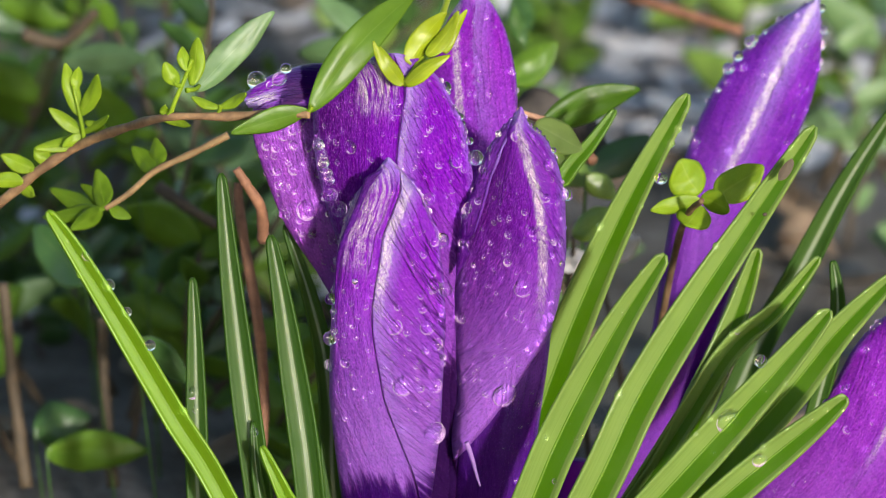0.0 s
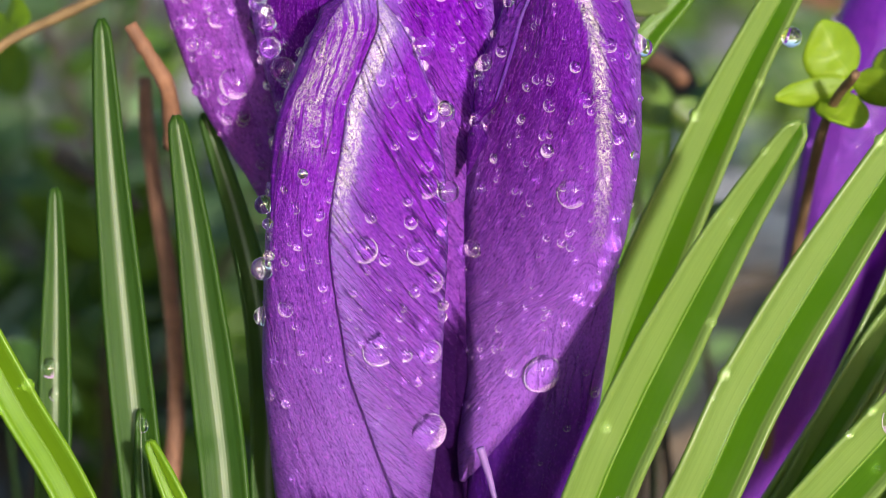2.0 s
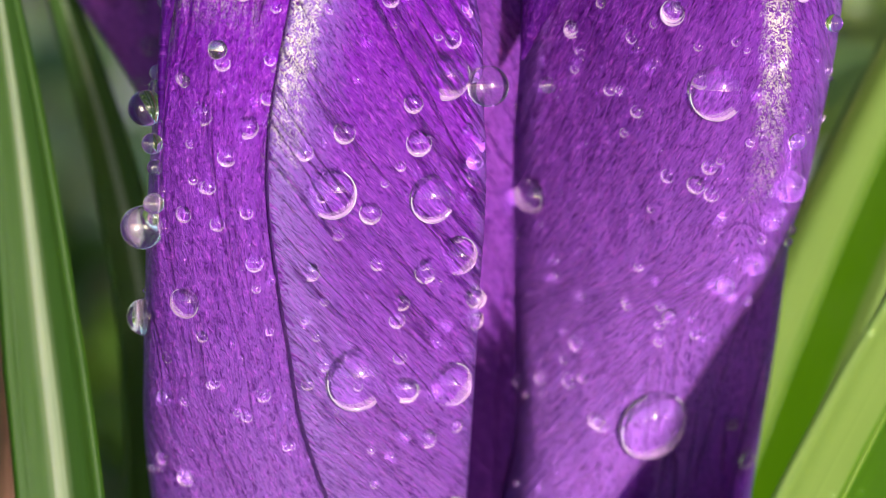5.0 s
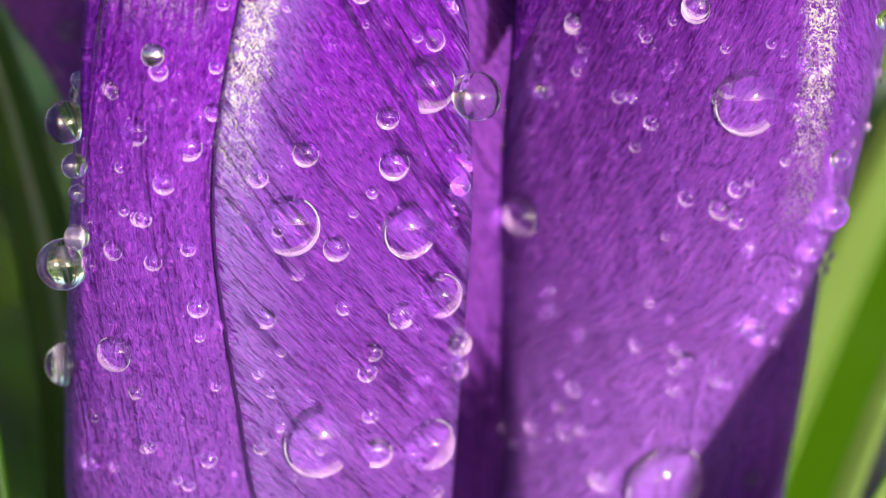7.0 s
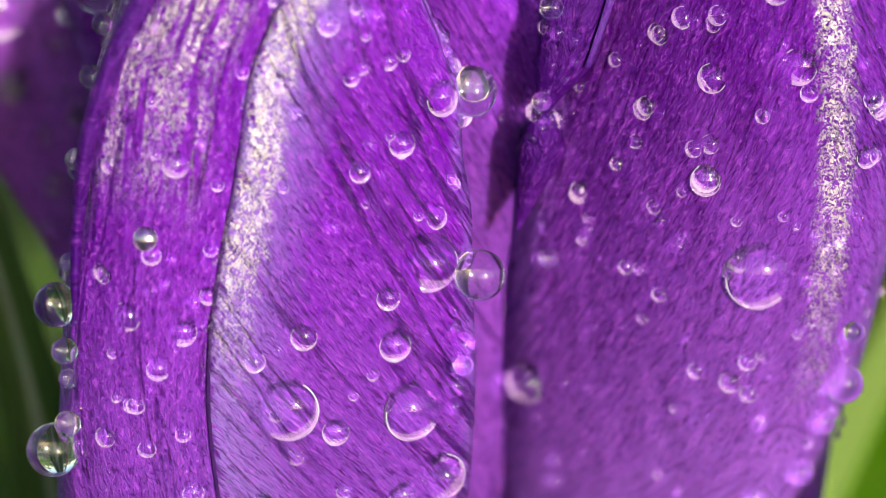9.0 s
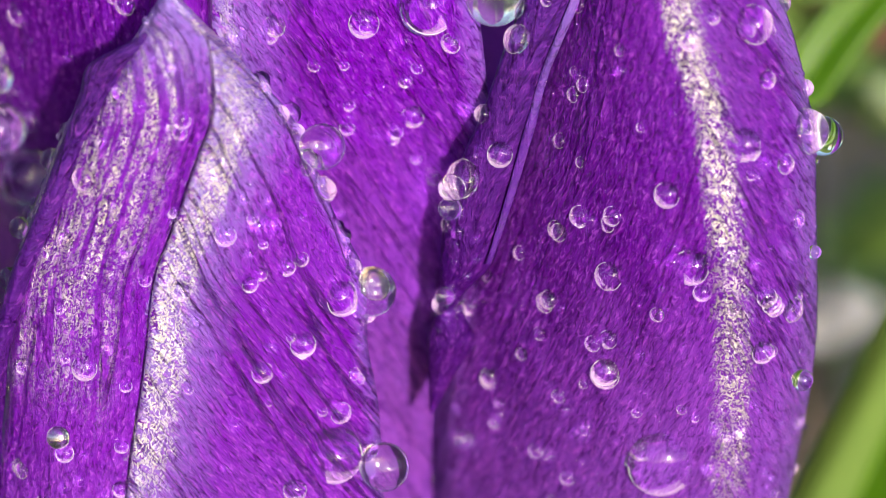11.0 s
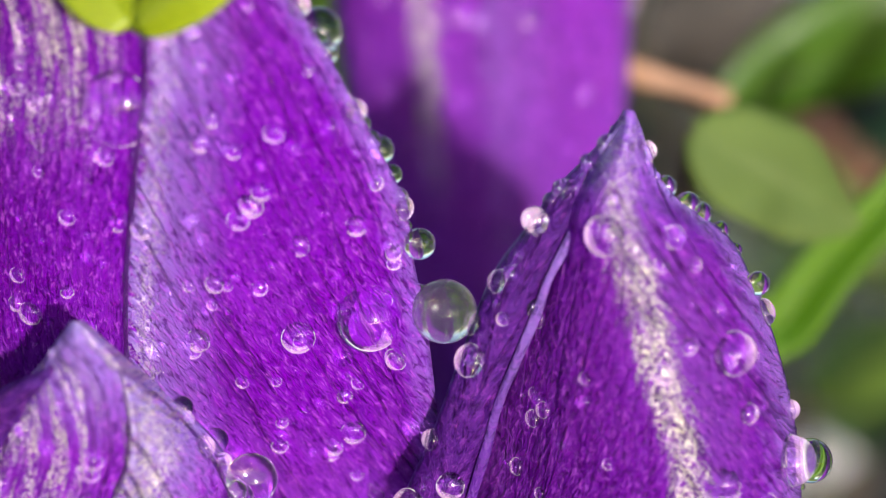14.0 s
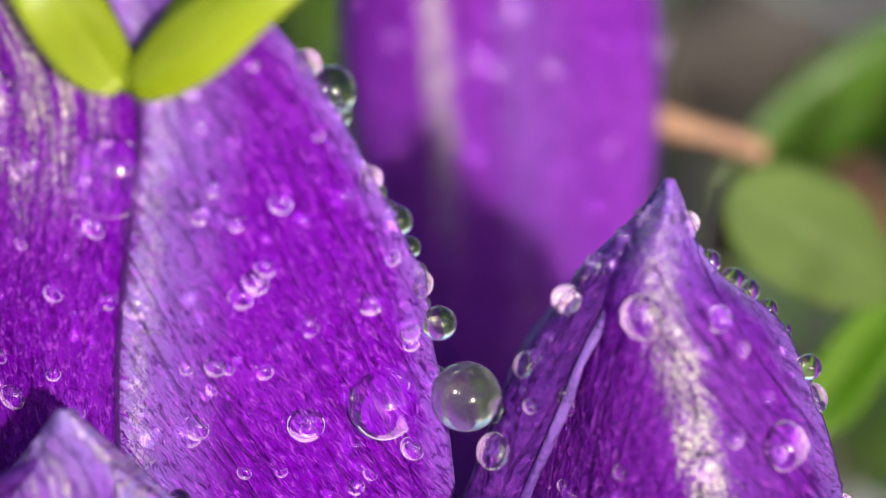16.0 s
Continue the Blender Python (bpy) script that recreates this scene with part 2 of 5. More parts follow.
def bark_material(name, dark, light):
    m, n, l, p = material(name)
    geo = n.new("ShaderNodeTexCoord")
    a = noise_node(n, l, geo.outputs["Object"], 420.0, 6, 0.65)
    b = noise_node(n, l, geo.outputs["Object"], 90.0, 3)
    col = mix(n, l, ramp(n, l, a, [(0.3, grey(0)), (0.7, grey(1))]), dark, light)
    col = mix(n, l, ramp(n, l, b, [(0.45, grey(0)), (0.7, grey(0.6))]), col, tuple(0.4 * c for c in dark))
    l.new(col, p.inputs["Base Color"])
    l.new(bump(n, l, a, 0.7, 0.0004), p.inputs["Normal"])
    p.inputs["Roughness"].default_value = 0.7
    return m


def soil_material():
    m, n, l, p = material("soil")
    geo = n.new("ShaderNodeTexCoord")
    a = noise_node(n, l, geo.outputs["Object"], 38.0, 8, 0.65)
    b = noise_node(n, l, geo.outputs["Object"], 420.0, 6, 0.7)
    col = ramp(n, l, a, [(0.3, (0.03, 0.026, 0.022)), (0.48, (0.10, 0.09, 0.08)), (0.68, (0.30, 0.28, 0.27))])
    col = mix(n, l, ramp(n, l, b, [(0.35, grey(0)), (0.7, grey(0.7))]), col, (0.03, 0.022, 0.016))
    l.new(col, p.inputs["Base Color"])
    l.new(bump(n, l, b, 0.9, 0.002), p.inputs["Normal"])
    p.inputs["Roughness"].default_value = 0.75
    return m


def water_material(name):
    """Rain drops: clear water with a sharp glint."""
    m, n, l, p = material(name)
    p.inputs["Base Color"].default_value = (1, 1, 1, 1)
    p.inputs["Transmission Weight"].default_value = 1.0
    p.inputs["IOR"].default_value, p.inputs["Roughness"].default_value = 1.33, 0.0
    p.inputs["Coat Weight"].default_value, p.inputs["Coat Roughness"].default_value, p.inputs["Coat IOR"].default_value = 0.6, 0.10, 1.38
    return m


VIOLET = petal_material("petal_violet", (0.200, 0.012, 0.50), (0.178, 0.001, 0.41), (0.245, 0.092, 0.46), (0.016, 0.0005, 0.07), base_at=0.74, pale_amount=0.9, shine=(0.045, 0.070), patch_shine=0.9, veined=0.9, fade=(0.42, 0.68), wax_end=(0.42, 0.50), shade_side=0.6)
VIOLET_R = petal_material("petal_violet_deep", (0.190, 0.004, 0.50), (0.138, 0.001, 0.315), (0.335, 0.120, 0.585), (0.05, 0.006, 0.16), pale=(0.36, 0.20, 0.72), pale_amount=0.55, shine=(0.018, 0.060), veined=0.55, fade=(0.50, 0.90), fleck=0.75, wax_end=(0.60, 0.74), gloss=0.75, shade_side=0.85, edge=1.0, edge_from=0.39, beside=0.35, wax_from=(0.06, 0.26))
# its near-black base is the shadow of the gap, put into the colour
VIOLET_B = petal_material("petal_violet_vivid", (0.180, 0.003, 0.40), (0.178, 0.001, 0.42), (0.24, 0.055, 0.45), (0.02, 0.004, 0.05), base_at=0.64, fade=(0.38, 0.52), pale_amount=0.72, shine=(0.035, 0.035), patch_shine=1.0, veined=0.35, patch_span=(0.06, 0.09, 0.20, 0.27), gloss=0.35, pale_tip=0.10, shade_side=0.95, rib_wax=0.35)
VIOLET_E = petal_material("petal_violet_wet", (0.225, 0.005, 0.46), (0.230, 0.004, 0.44), (0.20, 0.03, 0.36), (0.05, 0.006, 0.16), pale_amount=0.5, shine=(0.045, 0.04), veined=0.5)
VIOLET_K = petal_material("petal_violet_soft", (0.21, 0.018, 0.42), (0.205, 0.006, 0.40), (0.21, 0.022, 0.42), (0.05, 0.006, 0.16), fade=(0.32, 0.52), pale_amount=0.5, shine=(-0.17, 0.05), veined=0.3, fleck=1.4, gloss=0.5)
VIOLET_C = petal_material("petal_violet_blue", (0.184, 0.030, 0.506), (0.149, 0.006, 0.391), (0.184, 0.030, 0.391), (0.05, 0.006, 0.16), both=True, pale_amount=0.8, shine=(0.0, 0.06), veined=0.3)
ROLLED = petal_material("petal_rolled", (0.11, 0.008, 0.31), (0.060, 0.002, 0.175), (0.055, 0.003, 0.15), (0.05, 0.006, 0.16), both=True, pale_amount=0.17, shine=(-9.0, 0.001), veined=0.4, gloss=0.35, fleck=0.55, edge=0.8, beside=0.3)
MARGIN = petal_material("petal_margin", (0.25, 0.15, 0.52), (0.20, 0.09, 0.44), (0.10, 0.015, 0.27), (0.05, 0.006, 0.16), both=True, pale_amount=0.1, shine=(-9.0, 0.001), veined=0.2, fleck=0.3)
PINKISH = petal_material("petal_lilac", (0.205, 0.03, 0.36), (0.225, 0.042, 0.36), (0.22, 0.05, 0.33), (0.2, 0.06, 0.3), pale_amount=0.1, shine=(-9.0, 0.001), veined=0.3)
SLIVER = petal_material("petal_pale", (0.32, 0.17, 0.46), (0.30, 0.16, 0.45), (0.28, 0.15, 0.42), (0.3, 0.2, 0.4), pale_amount=0.1, shine=(-9.0, 0.001), veined=0.1, fleck=0.2)
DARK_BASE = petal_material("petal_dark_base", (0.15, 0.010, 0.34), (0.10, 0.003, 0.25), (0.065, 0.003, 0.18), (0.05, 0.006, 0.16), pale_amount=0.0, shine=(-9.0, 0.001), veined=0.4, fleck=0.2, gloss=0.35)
# the low colour carries the shade that falls on this petal's foot
LOWER = petal_material("petal_shaded_foot", (0.22, 0.055, 0.46), (0.20, 0.050, 0.42), (0.045, 0.002, 0.15), (0.05, 0.006, 0.16), pale_amount=0.2, shine=(-9.0, 0.001), veined=0.4, fleck=0.4, gloss=0.5, fade=(0.30, 0.50))
BLADE = leaf_material("blade_green", (0.072, 0.190, 0.001), (0.195, 0.290, 0.066), (0.13, 0.25, 0.012), 0.015, 0.45, gloss=0.4, striped=0.28)
BLADE_MID = leaf_material("blade_mid_green", (0.060, 0.155, 0.003), (0.095, 0.205, 0.012), (0.12, 0.23, 0.02), 0.03, gloss=0.3, striped=0.25)
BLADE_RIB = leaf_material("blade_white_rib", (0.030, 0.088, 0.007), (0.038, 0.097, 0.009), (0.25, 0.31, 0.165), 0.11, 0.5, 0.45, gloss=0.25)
BLADE_YELLOW = leaf_material("blade_yellow_green", (0.12, 0.23, 0.006), (0.16, 0.30, 0.015), (0.20, 0.34, 0.02), 0.03, gloss=0.3, striped=0.25)
LEAF_YOUNG = leaf_material("young_leaf", (0.25, 0.38, 0.02), (0.27, 0.40, 0.02), (0.36, 0.48, 0.06), 0.02, 0.5, 0.42, 0.4, 0.3, striped=0.12, pinnate=0.25)
LEAF_TIP = leaf_material("shoot_tip_leaf", (0.34, 0.42, 0.012), (0.38, 0.46, 0.02), (0.46, 0.54, 0.06), 0.02, 0.5, 0.32, 0.4, 0.5, striped=0.2, pinnate=0.3)
LEAF_GREEN = leaf_material("mature_leaf", (0.10, 0.20, 0.02), (0.11, 0.21, 0.02), (0.15, 0.26, 0.05), 0.02, 0.5, 0.36, 0.3, 0.3, striped=0.08, pinnate=0.25)
# darker copy of the mature leaf, half shade put into its green
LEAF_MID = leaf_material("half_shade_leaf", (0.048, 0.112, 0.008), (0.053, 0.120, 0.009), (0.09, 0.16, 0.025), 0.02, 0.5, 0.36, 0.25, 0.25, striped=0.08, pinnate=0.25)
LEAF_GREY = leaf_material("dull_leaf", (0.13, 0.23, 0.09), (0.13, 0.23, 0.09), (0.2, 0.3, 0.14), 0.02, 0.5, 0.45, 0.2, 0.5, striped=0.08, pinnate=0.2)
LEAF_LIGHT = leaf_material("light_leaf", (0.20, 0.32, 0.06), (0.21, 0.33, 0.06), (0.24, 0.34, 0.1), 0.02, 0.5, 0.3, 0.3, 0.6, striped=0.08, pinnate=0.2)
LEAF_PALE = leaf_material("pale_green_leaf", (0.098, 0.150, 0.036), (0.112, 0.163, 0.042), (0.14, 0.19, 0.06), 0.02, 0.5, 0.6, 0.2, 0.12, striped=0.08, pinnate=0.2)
# darkest leaf copy, with shade put into its green
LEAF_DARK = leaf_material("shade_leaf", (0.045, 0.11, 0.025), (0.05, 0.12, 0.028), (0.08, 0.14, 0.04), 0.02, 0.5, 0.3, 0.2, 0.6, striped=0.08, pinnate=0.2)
BARK = bark_material("twig_bark", (0.10, 0.05, 0.022), (0.33, 0.20, 0.10))
BARK_FRESH = bark_material("fresh_twig_bark", (0.36, 0.17, 0.09), (0.58, 0.34, 0.22))
BARK_DRY = bark_material("dry_twig_bark", (0.17, 0.10, 0.04), (0.34, 0.22, 0.10))
# darker copy of the young leaf, shade put into its colour
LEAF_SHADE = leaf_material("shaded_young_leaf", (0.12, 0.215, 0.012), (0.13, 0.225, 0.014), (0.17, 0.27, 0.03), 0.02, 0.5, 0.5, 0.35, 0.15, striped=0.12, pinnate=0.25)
BARK_RED = bark_material("red_bark", (0.15, 0.065, 0.035), (0.32, 0.15, 0.085))
BARK_DARK = bark_material("dark_bark", (0.05, 0.035, 0.02), (0.10, 0.07, 0.04))
DEAD = bark_material("dead_leaf", (0.16, 0.10, 0.06), (0.34, 0.25, 0.17))
WITHERED = bark_material("withered_leaf", (0.022, 0.017, 0.014), (0.052, 0.041, 0.035))
PALE = bark_material("pale_litter", (0.52, 0.51, 0.52), (0.80, 0.78, 0.80))
SOIL = soil_material()
RIB = leaf_material("pale_rib", (0.20, 0.34, 0.04), (0.22, 0.36, 0.045), (0.24, 0.38, 0.05))
RIB_WHITE = leaf_material("white_rib", (0.25, 0.32, 0.18), (0.28, 0.34, 0.20), (0.36, 0.44, 0.26))
WATER = water_material("water")


def lit_water_material(name, clear_part, tint, see_through):
    """Pale water, partly clear, partly scattering, that paints the light gathered in a drop."""
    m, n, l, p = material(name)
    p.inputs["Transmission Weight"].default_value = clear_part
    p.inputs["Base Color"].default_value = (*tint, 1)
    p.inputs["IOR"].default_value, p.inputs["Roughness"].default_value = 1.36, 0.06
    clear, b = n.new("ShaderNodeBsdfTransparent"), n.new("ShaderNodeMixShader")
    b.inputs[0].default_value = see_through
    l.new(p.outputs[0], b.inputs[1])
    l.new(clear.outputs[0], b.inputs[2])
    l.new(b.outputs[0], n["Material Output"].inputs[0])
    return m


# pale strips that stand in for the light a drop focuses on its petal
CAUSTIC_FAINT = lit_water_material("caustic_faint", 0.45, (0.95, 0.55, 0.97), 0.72)
CAUSTIC_GLOW = lit_water_material("caustic_glow", 0.45, (0.95, 0.62, 0.97), 0.45)
CAUSTIC_LINE = lit_water_material("caustic_line", 0.48, (0.97, 0.86, 0.98), 0.15)
# a little white scatter added to brighten one bead
WATER_BRIGHT = lit_water_material("water_bright", 0.985, (0.98, 0.95, 1.0), 0.30)
WATER_ON = water_material("water_on_petal")


# ---- building helpers ----
def spline(points, t):
    """A smooth curve through the points (tuples), t from 0 to 1."""
    x = t * (len(points) - 1)
    i = min(int(x), len(points) - 2)
    f = x - i
    g = [Vector(points[min(max(k, 0), len(points) - 1)]) for k in (i - 1, i, i + 1, i + 2)]
    return 0.5 * (2 * g[1] + (g[2] - g[0]) * f + (2 * g[0] - 5 * g[1] + 4 * g[2] - g[3]) * f * f + (3 * g[1] - g[0] - 3 * g[2] + g[3]) * f ** 3)


GRID = np.arange(-80, 60, 0.5)
SMOOTH = {}


def smooth_table(table, x):
    """The table with its corners rounded over a few millimetres."""
    key = tuple(table)
    if key not in SMOOTH:
        y = np.interp(GRID, [a for a, _ in table], [b for _, b in table])
        k = np.exp(-0.5 * (np.arange(-16, 17) * 0.5 / 2.6) ** 2)
        SMOOTH[key] = np.convolve(np.pad(y, 16, mode="edge"), k / k.sum(), mode="valid")
    return float(np.interp(x, GRID, SMOOTH[key]))


def lerp_table(table, x):
    return float(np.interp(x, [a for a, _ in table], [b for _, b in table]))


def thing(name, place, label, category, group="", kind=""):
    ob = new(name)
    ob.location = place
    ob.empty_display_size = 0.005
    return tagged(ob, label, category, group, kind)


def origin_of(parent):
    o = Vector()
    while parent:
        o += parent.location
        parent = parent.parent
    return o


def part(name, bm, mat, parent=None, label="", thick=0.0, smooth=True):
    """Links a bmesh in world coordinates as one mesh object under a thing or a part."""
    me = bpy.data.meshes.new(name)
    base = origin_of(parent)
    bmesh.ops.translate(bm, verts=bm.verts, vec=-base)
    bm.to_mesh(me)
    bm.free()
    me.materials.append(mat)
    if smooth:
        me.polygons.foreach_set("use_smooth", [True] * len(me.polygons))
    ob = new(name, me)
    ob.parent = parent
    if thick:
        md = ob.modifiers.new("thickness", "SOLIDIFY")
        md.thickness, md.offset = thick, 0.0
    return tagged(ob, label)


def sheet(ns, nf, where, form=lambda s, f: (f, s), **more):
    """A grid of ns x nf faces: where(s, f) gives the place; form and any more are sets of coordinates."""
    sets = {"form": form, **more}
    verts, faces = [], []
    for i in range(ns + 1):
        for j in range(nf + 1):
            verts.append(where(i / ns, j / nf))
    bm = bmesh.new()
    vs = [bm.verts.new(v) for v in verts]
    layers = {k: bm.loops.layers.uv.new(k) for k in sets}
    for i in range(ns):
        for j in range(nf):
            ids = ((i, j), (i + 1, j), (i + 1, j + 1), (i, j + 1))
            face = bm.faces.new([vs[a * (nf + 1) + b] for a, b in ids])
            for lp, (a, b) in zip(face.loops, ids):
                for k, fn in sets.items():
                    lp[layers[k]].uv = fn(a / ns, b / nf)
    return bm


SURFACES = {}
BLADES = []
LEAF_KEYS = []
AWAY = (TILT.to_3x3() @ Vector((0, 1, 0))).normalized()



def level(points, v):
    pts = sorted((b, a) for a, b in points)
    return float(np.interp(v, [p[0] for p in pts], [p[1] for p in pts]))


def outline(left, right, rib, n=16, power=1.5):
    """The two edges and the midrib of an upright petal at common heights, tip to base."""
    top, low = max(p[1] for p in left), min(p[1] for p in left)
    out = [[], [], []]
    for i in range(n + 1):
        v = top + (low - top) * (i / n) ** power
        for row, pts in zip(out, (left, right, rib)):
            row.append((level(pts, v), v))
    return out


def petal(name, parent, left, right, depth, mat, rib=None, falls=(1.5, 1.5), step=0.0, pleat=(0.0, 0.0), lip=(0.0, 0.0), slant=(0.0, 0.0),
          curl=0.3, label="", ripple=0.25, ns=130, nf=80, key="", share=0.5, fold=None, hollow=None):
    """A petal between two edge curves (tip to base). depth: (v, w) along the midrib; rib: the midrib's curve, or share: its part of the width;
    falls: how far the two edges fall back; step: how far the far side of the midrib stands proud; pleat: the slopes away from the midrib;
    lip: width and height of a rolled first edge; slant: how the veins lean on both sides; fold: a crease (u, v), beyond which the petal bends forwards;
    hollow: (v, v, depth), heights between which the first side comes to sink back."""
    seed = 0.37 * (len(SURFACES) - len(LEAF_KEYS)) + falls[0]

    def basis(s, f):
        a, b = spline(left, s), spline(right, s)
        if rib:
            c = spline(rib, s)
            r = min(0.95, max(0.05, (c.x - a.x) / max(1e-3, b.x - a.x)))
        else:
            r = share
        p = a.lerp(b, f)
        return p.x, p.y, r, (b - a).length

    def share_of(s, g):
        r = basis(s, 0.5)[2]
        return 2 * g * r if g < 0.5 else r + (2 * g - 1) * (1 - r)

    def where(s, g):
        f = share_of(s, g)
        u, v, r, width = basis(s, f)
        grow = min(1.0, width / 6.0)
        if g < 0.5:
            k = (r - f) / r
            w = step * min(1.0, k * 40) * grow - (pleat[0] * (2 * k - k * k) if pleat[0] > 0 else pleat[0] * k * k) * grow + falls[0] * grow * k ** (6 if pleat[0] > 0 else 3)
        else:
            k = (f - r) / (1 - r)
            w = pleat[1] * grow * (1 - math.exp(-k / 0.18)) + falls[1] * grow * k ** 3
        if hollow and g < 0.5:
            w += hollow[2] * k * k * grow * min(1.0, max(0.0, (v - hollow[0]) / (hollow[1] - hollow[0])))
        edge = min(f, 1 - f) * width
        w += curl * max(0.0, 1 - edge / (0.5 if curl < 0.5 else 1.1)) ** 2
        if lip[0] and f * width < lip[0] * grow:
            x = f * width / (lip[0] * grow)
            w -= lip[1] * grow * max(0.0, min(1.0, 1.6 - 2.4 * s)) * math.sqrt(max(0.0, 1 - (1.25 * x - 0.35) ** 2)) if x < 1 else 0
        if fold and u > level(fold, v):
            x = (u - level(fold, v)) * min(1.0, max(0.0, (9.6 - v) / 1.6))
            w += 0.10 * math.exp(-(x / 0.2) ** 2) - 0.32 * x
        w += ripple * noise.noise((u * 0.22, v * 0.10, seed)) + 0.5 * ripple * noise.noise((u * 0.9 + 0.25 * v, v * 0.12, seed + 5))
        w += 0.06 * noise.noise((u * 3.2 + 0.5 * v, v * 0.30, seed + 9))
        return at(u, v, smooth_table(depth, v) + w)

    def vein(s, g):
        f = share_of(s, g)
        u, v, r, width = basis(s, f)
        x = (f - r) * width
        return (((x + slant[0] * v) if x < 0 else (x + slant[1] * v) if step else (slant[0] * v - x)) / 10 + 3.1 * seed, v / 10 + seed)

    def ribs(s, g):
        f = share_of(s, g)
        u, v, r, width = basis(s, f)
        return ((f - r) * width / 10, s)

    bm = sheet(ns, nf, where, form=lambda s, g: (share_of(s, g), s), vein=vein, rib=ribs)
    bm.normal_update()
    if key:
        SURFACES[key] = BVHTree.FromBMesh(bm)
    return part(name, bm, mat, parent, label, 0.16 * MM)


def blade(parent, name, line, widths, mat, keel=0.35, lean=0.0, label="", ns=40):
    """A grass-like leaf along a line of (u, v, w) from base to tip; widths: (s, mm); keel: depth of its groove; lean: turn of its face."""
    def where(s, f):
        p = spline(line, s)
        q = spline(line, min(1, s + 0.02)) - spline(line, max(0, s - 0.02))
        d = Vector((q[0], q[1])).normalized()
        across = Vector((d.y, -d.x, lean)).normalized()
        wd = lerp_table(widths, s)
        x = (f - 0.5) * wd
        fold = keel * wd * (1 - abs(f - 0.5) * 2) ** 1.0 - 0.10 * wd * max(0.0, 1 - min(f, 1 - f) / 0.08)
        return at(p[0] + across.x * x, p[1] + across.y * x, p[2] + across.z * x + fold)
    bm = sheet(ns, 14, where)
    bm.normal_update()
    LEAF_KEYS.append("leaf %d" % len(BLADES))
    SURFACES[LEAF_KEYS[-1]] = BVHTree.FromBMesh(bm)
    ob = part(name, bm, mat, parent, label, 0.30 * MM)

    def on_rib(s, f):
        return where(0.97 * s, 0.5 + (f - 0.5) * (0.15 if mat is BLADE_RIB else 0.035)) - AWAY * (0.17 + 0.10 * math.sin(math.pi * f)) * MM
    BLADES.append(where)
    part("midrib", sheet(ns, 4, on_rib), RIB if mat is not BLADE_RIB else RIB_WHITE, parent, "pale midrib")
    return ob


def oval(parent, name, base, tip, width, mat, face=0.0, cup=0.18, bend=0.0, label="", ns=16, nf=10, blunt=1.0):
    """An oval leaf from base to tip (u, v, w); face: how its blade leans to or from the viewer; bend: how it arches."""
    b, t = Vector(base), Vector(tip)
    ax = (t - b).normalized()
    side = ax.cross(Vector((0, 0, 1)))
    side = side.normalized() if side.length > 1e-3 else Vector((1, 0, 0))
    up = side.cross(ax)
    side = (side * math.cos(face) + up * math.sin(face)).normalized()
    up = side.cross(ax).normalized()
    size = (t - b).length
    odd = 1.7 * b.x + 0.9 * t.y

    def where(s, f):
        wd = width * max(0.03, math.sin(math.pi * min(1, s * 0.97 + 0.015) ** (0.85 * blunt)) ** 0.75)
        wd *= 1 + 0.16 * noise.noise((2.6 * s, odd, 0.4 if f < 0.5 else 3.4)) - 0.45 * max(0.0, s - 0.8) * (1 - s) * 10
        x = f - 0.5
        p = b + ax * (size * s) + side * (x * wd + 0.06 * size * noise.noise((1.4 * s, odd, 7.0)) * s) + up * (cup * wd * (2 * x) ** 2 * 0.5 + bend * size * math.sin(math.pi * s) + 0.10 * wd * noise.noise((3.2 * s, 2.5 * f, odd)))
        return at(*p)
    return part(name, sheet(ns, nf, where), mat, parent, label, 0.22 * MM)


def stem(parent, name, line, r0, r1, mat, label="", ns=30, nr=10, knobs=0.12):
    """A tapered twig along a line of (u, v, w)."""
    def where(s, f):
        p = spline(line, s)
        q = (spline(line, min(1, s + 0.02)) - spline(line, max(0, s - 0.02))).normalized()
        a = q.cross(Vector((0.3, 0.2, 1))).normalized()
        b = q.cross(a)
        r = (r0 + (r1 - r0) * s) * (1 + knobs * noise.noise((s * 14, len(name), r0 * 7)) * 2)
        th = 2 * math.pi * f
        return at(*(p + (a * math.cos(th) + b * math.sin(th)) * r))
    bm = sheet(ns, nr, where)
    bmesh.ops.remove_doubles(bm, verts=bm.verts, dist=1e-7)
    bmesh.ops.holes_fill(bm, edges=bm.edges)
    return part(name, bm, mat, parent, label)


# ---- ground ----
BASE_Z = at(0, -52, 6).z


def ground_height(x, y):
    return BASE_Z + 0.006 * noise.noise((x * 14, y * 14, 0.3)) + 0.003 * noise.noise((x * 60, y * 60, 1.3))


def build_ground():
    bm = bmesh.new()
    steps = [-60, -20, -6, -2, -1] + [-0.7 + 0.014 * i for i in range(101)] + [1, 2, 6, 20, 60]
    rows = [[bm.verts.new((x, y + 0.15, ground_height(x, y + 0.15))) for x in steps] for y in steps]
    for i in range(len(steps) - 1):
        for j in range(len(steps) - 1):
            bm.faces.new((rows[i][j], rows[i][j + 1], rows[i + 1][j + 1], rows[i + 1][j]))
    return tagged(part("ground", bm, SOIL), "dark damp garden soil with grey crumbs", "ground", kind="structure")


build_ground()

# ---- the crocus in front ----
crocus = thing("crocus", at(-2, -50, 6), "violet crocus with closed petals, beaded with rain drops", "flower", "crocuses")
DEPTH_F = [(-60, 14), (-19, 3.8), (-14, 1.3), (-8, -1.0), (-4, -2.0), (5, -3.7), (9, -4.2), (20, -5)]
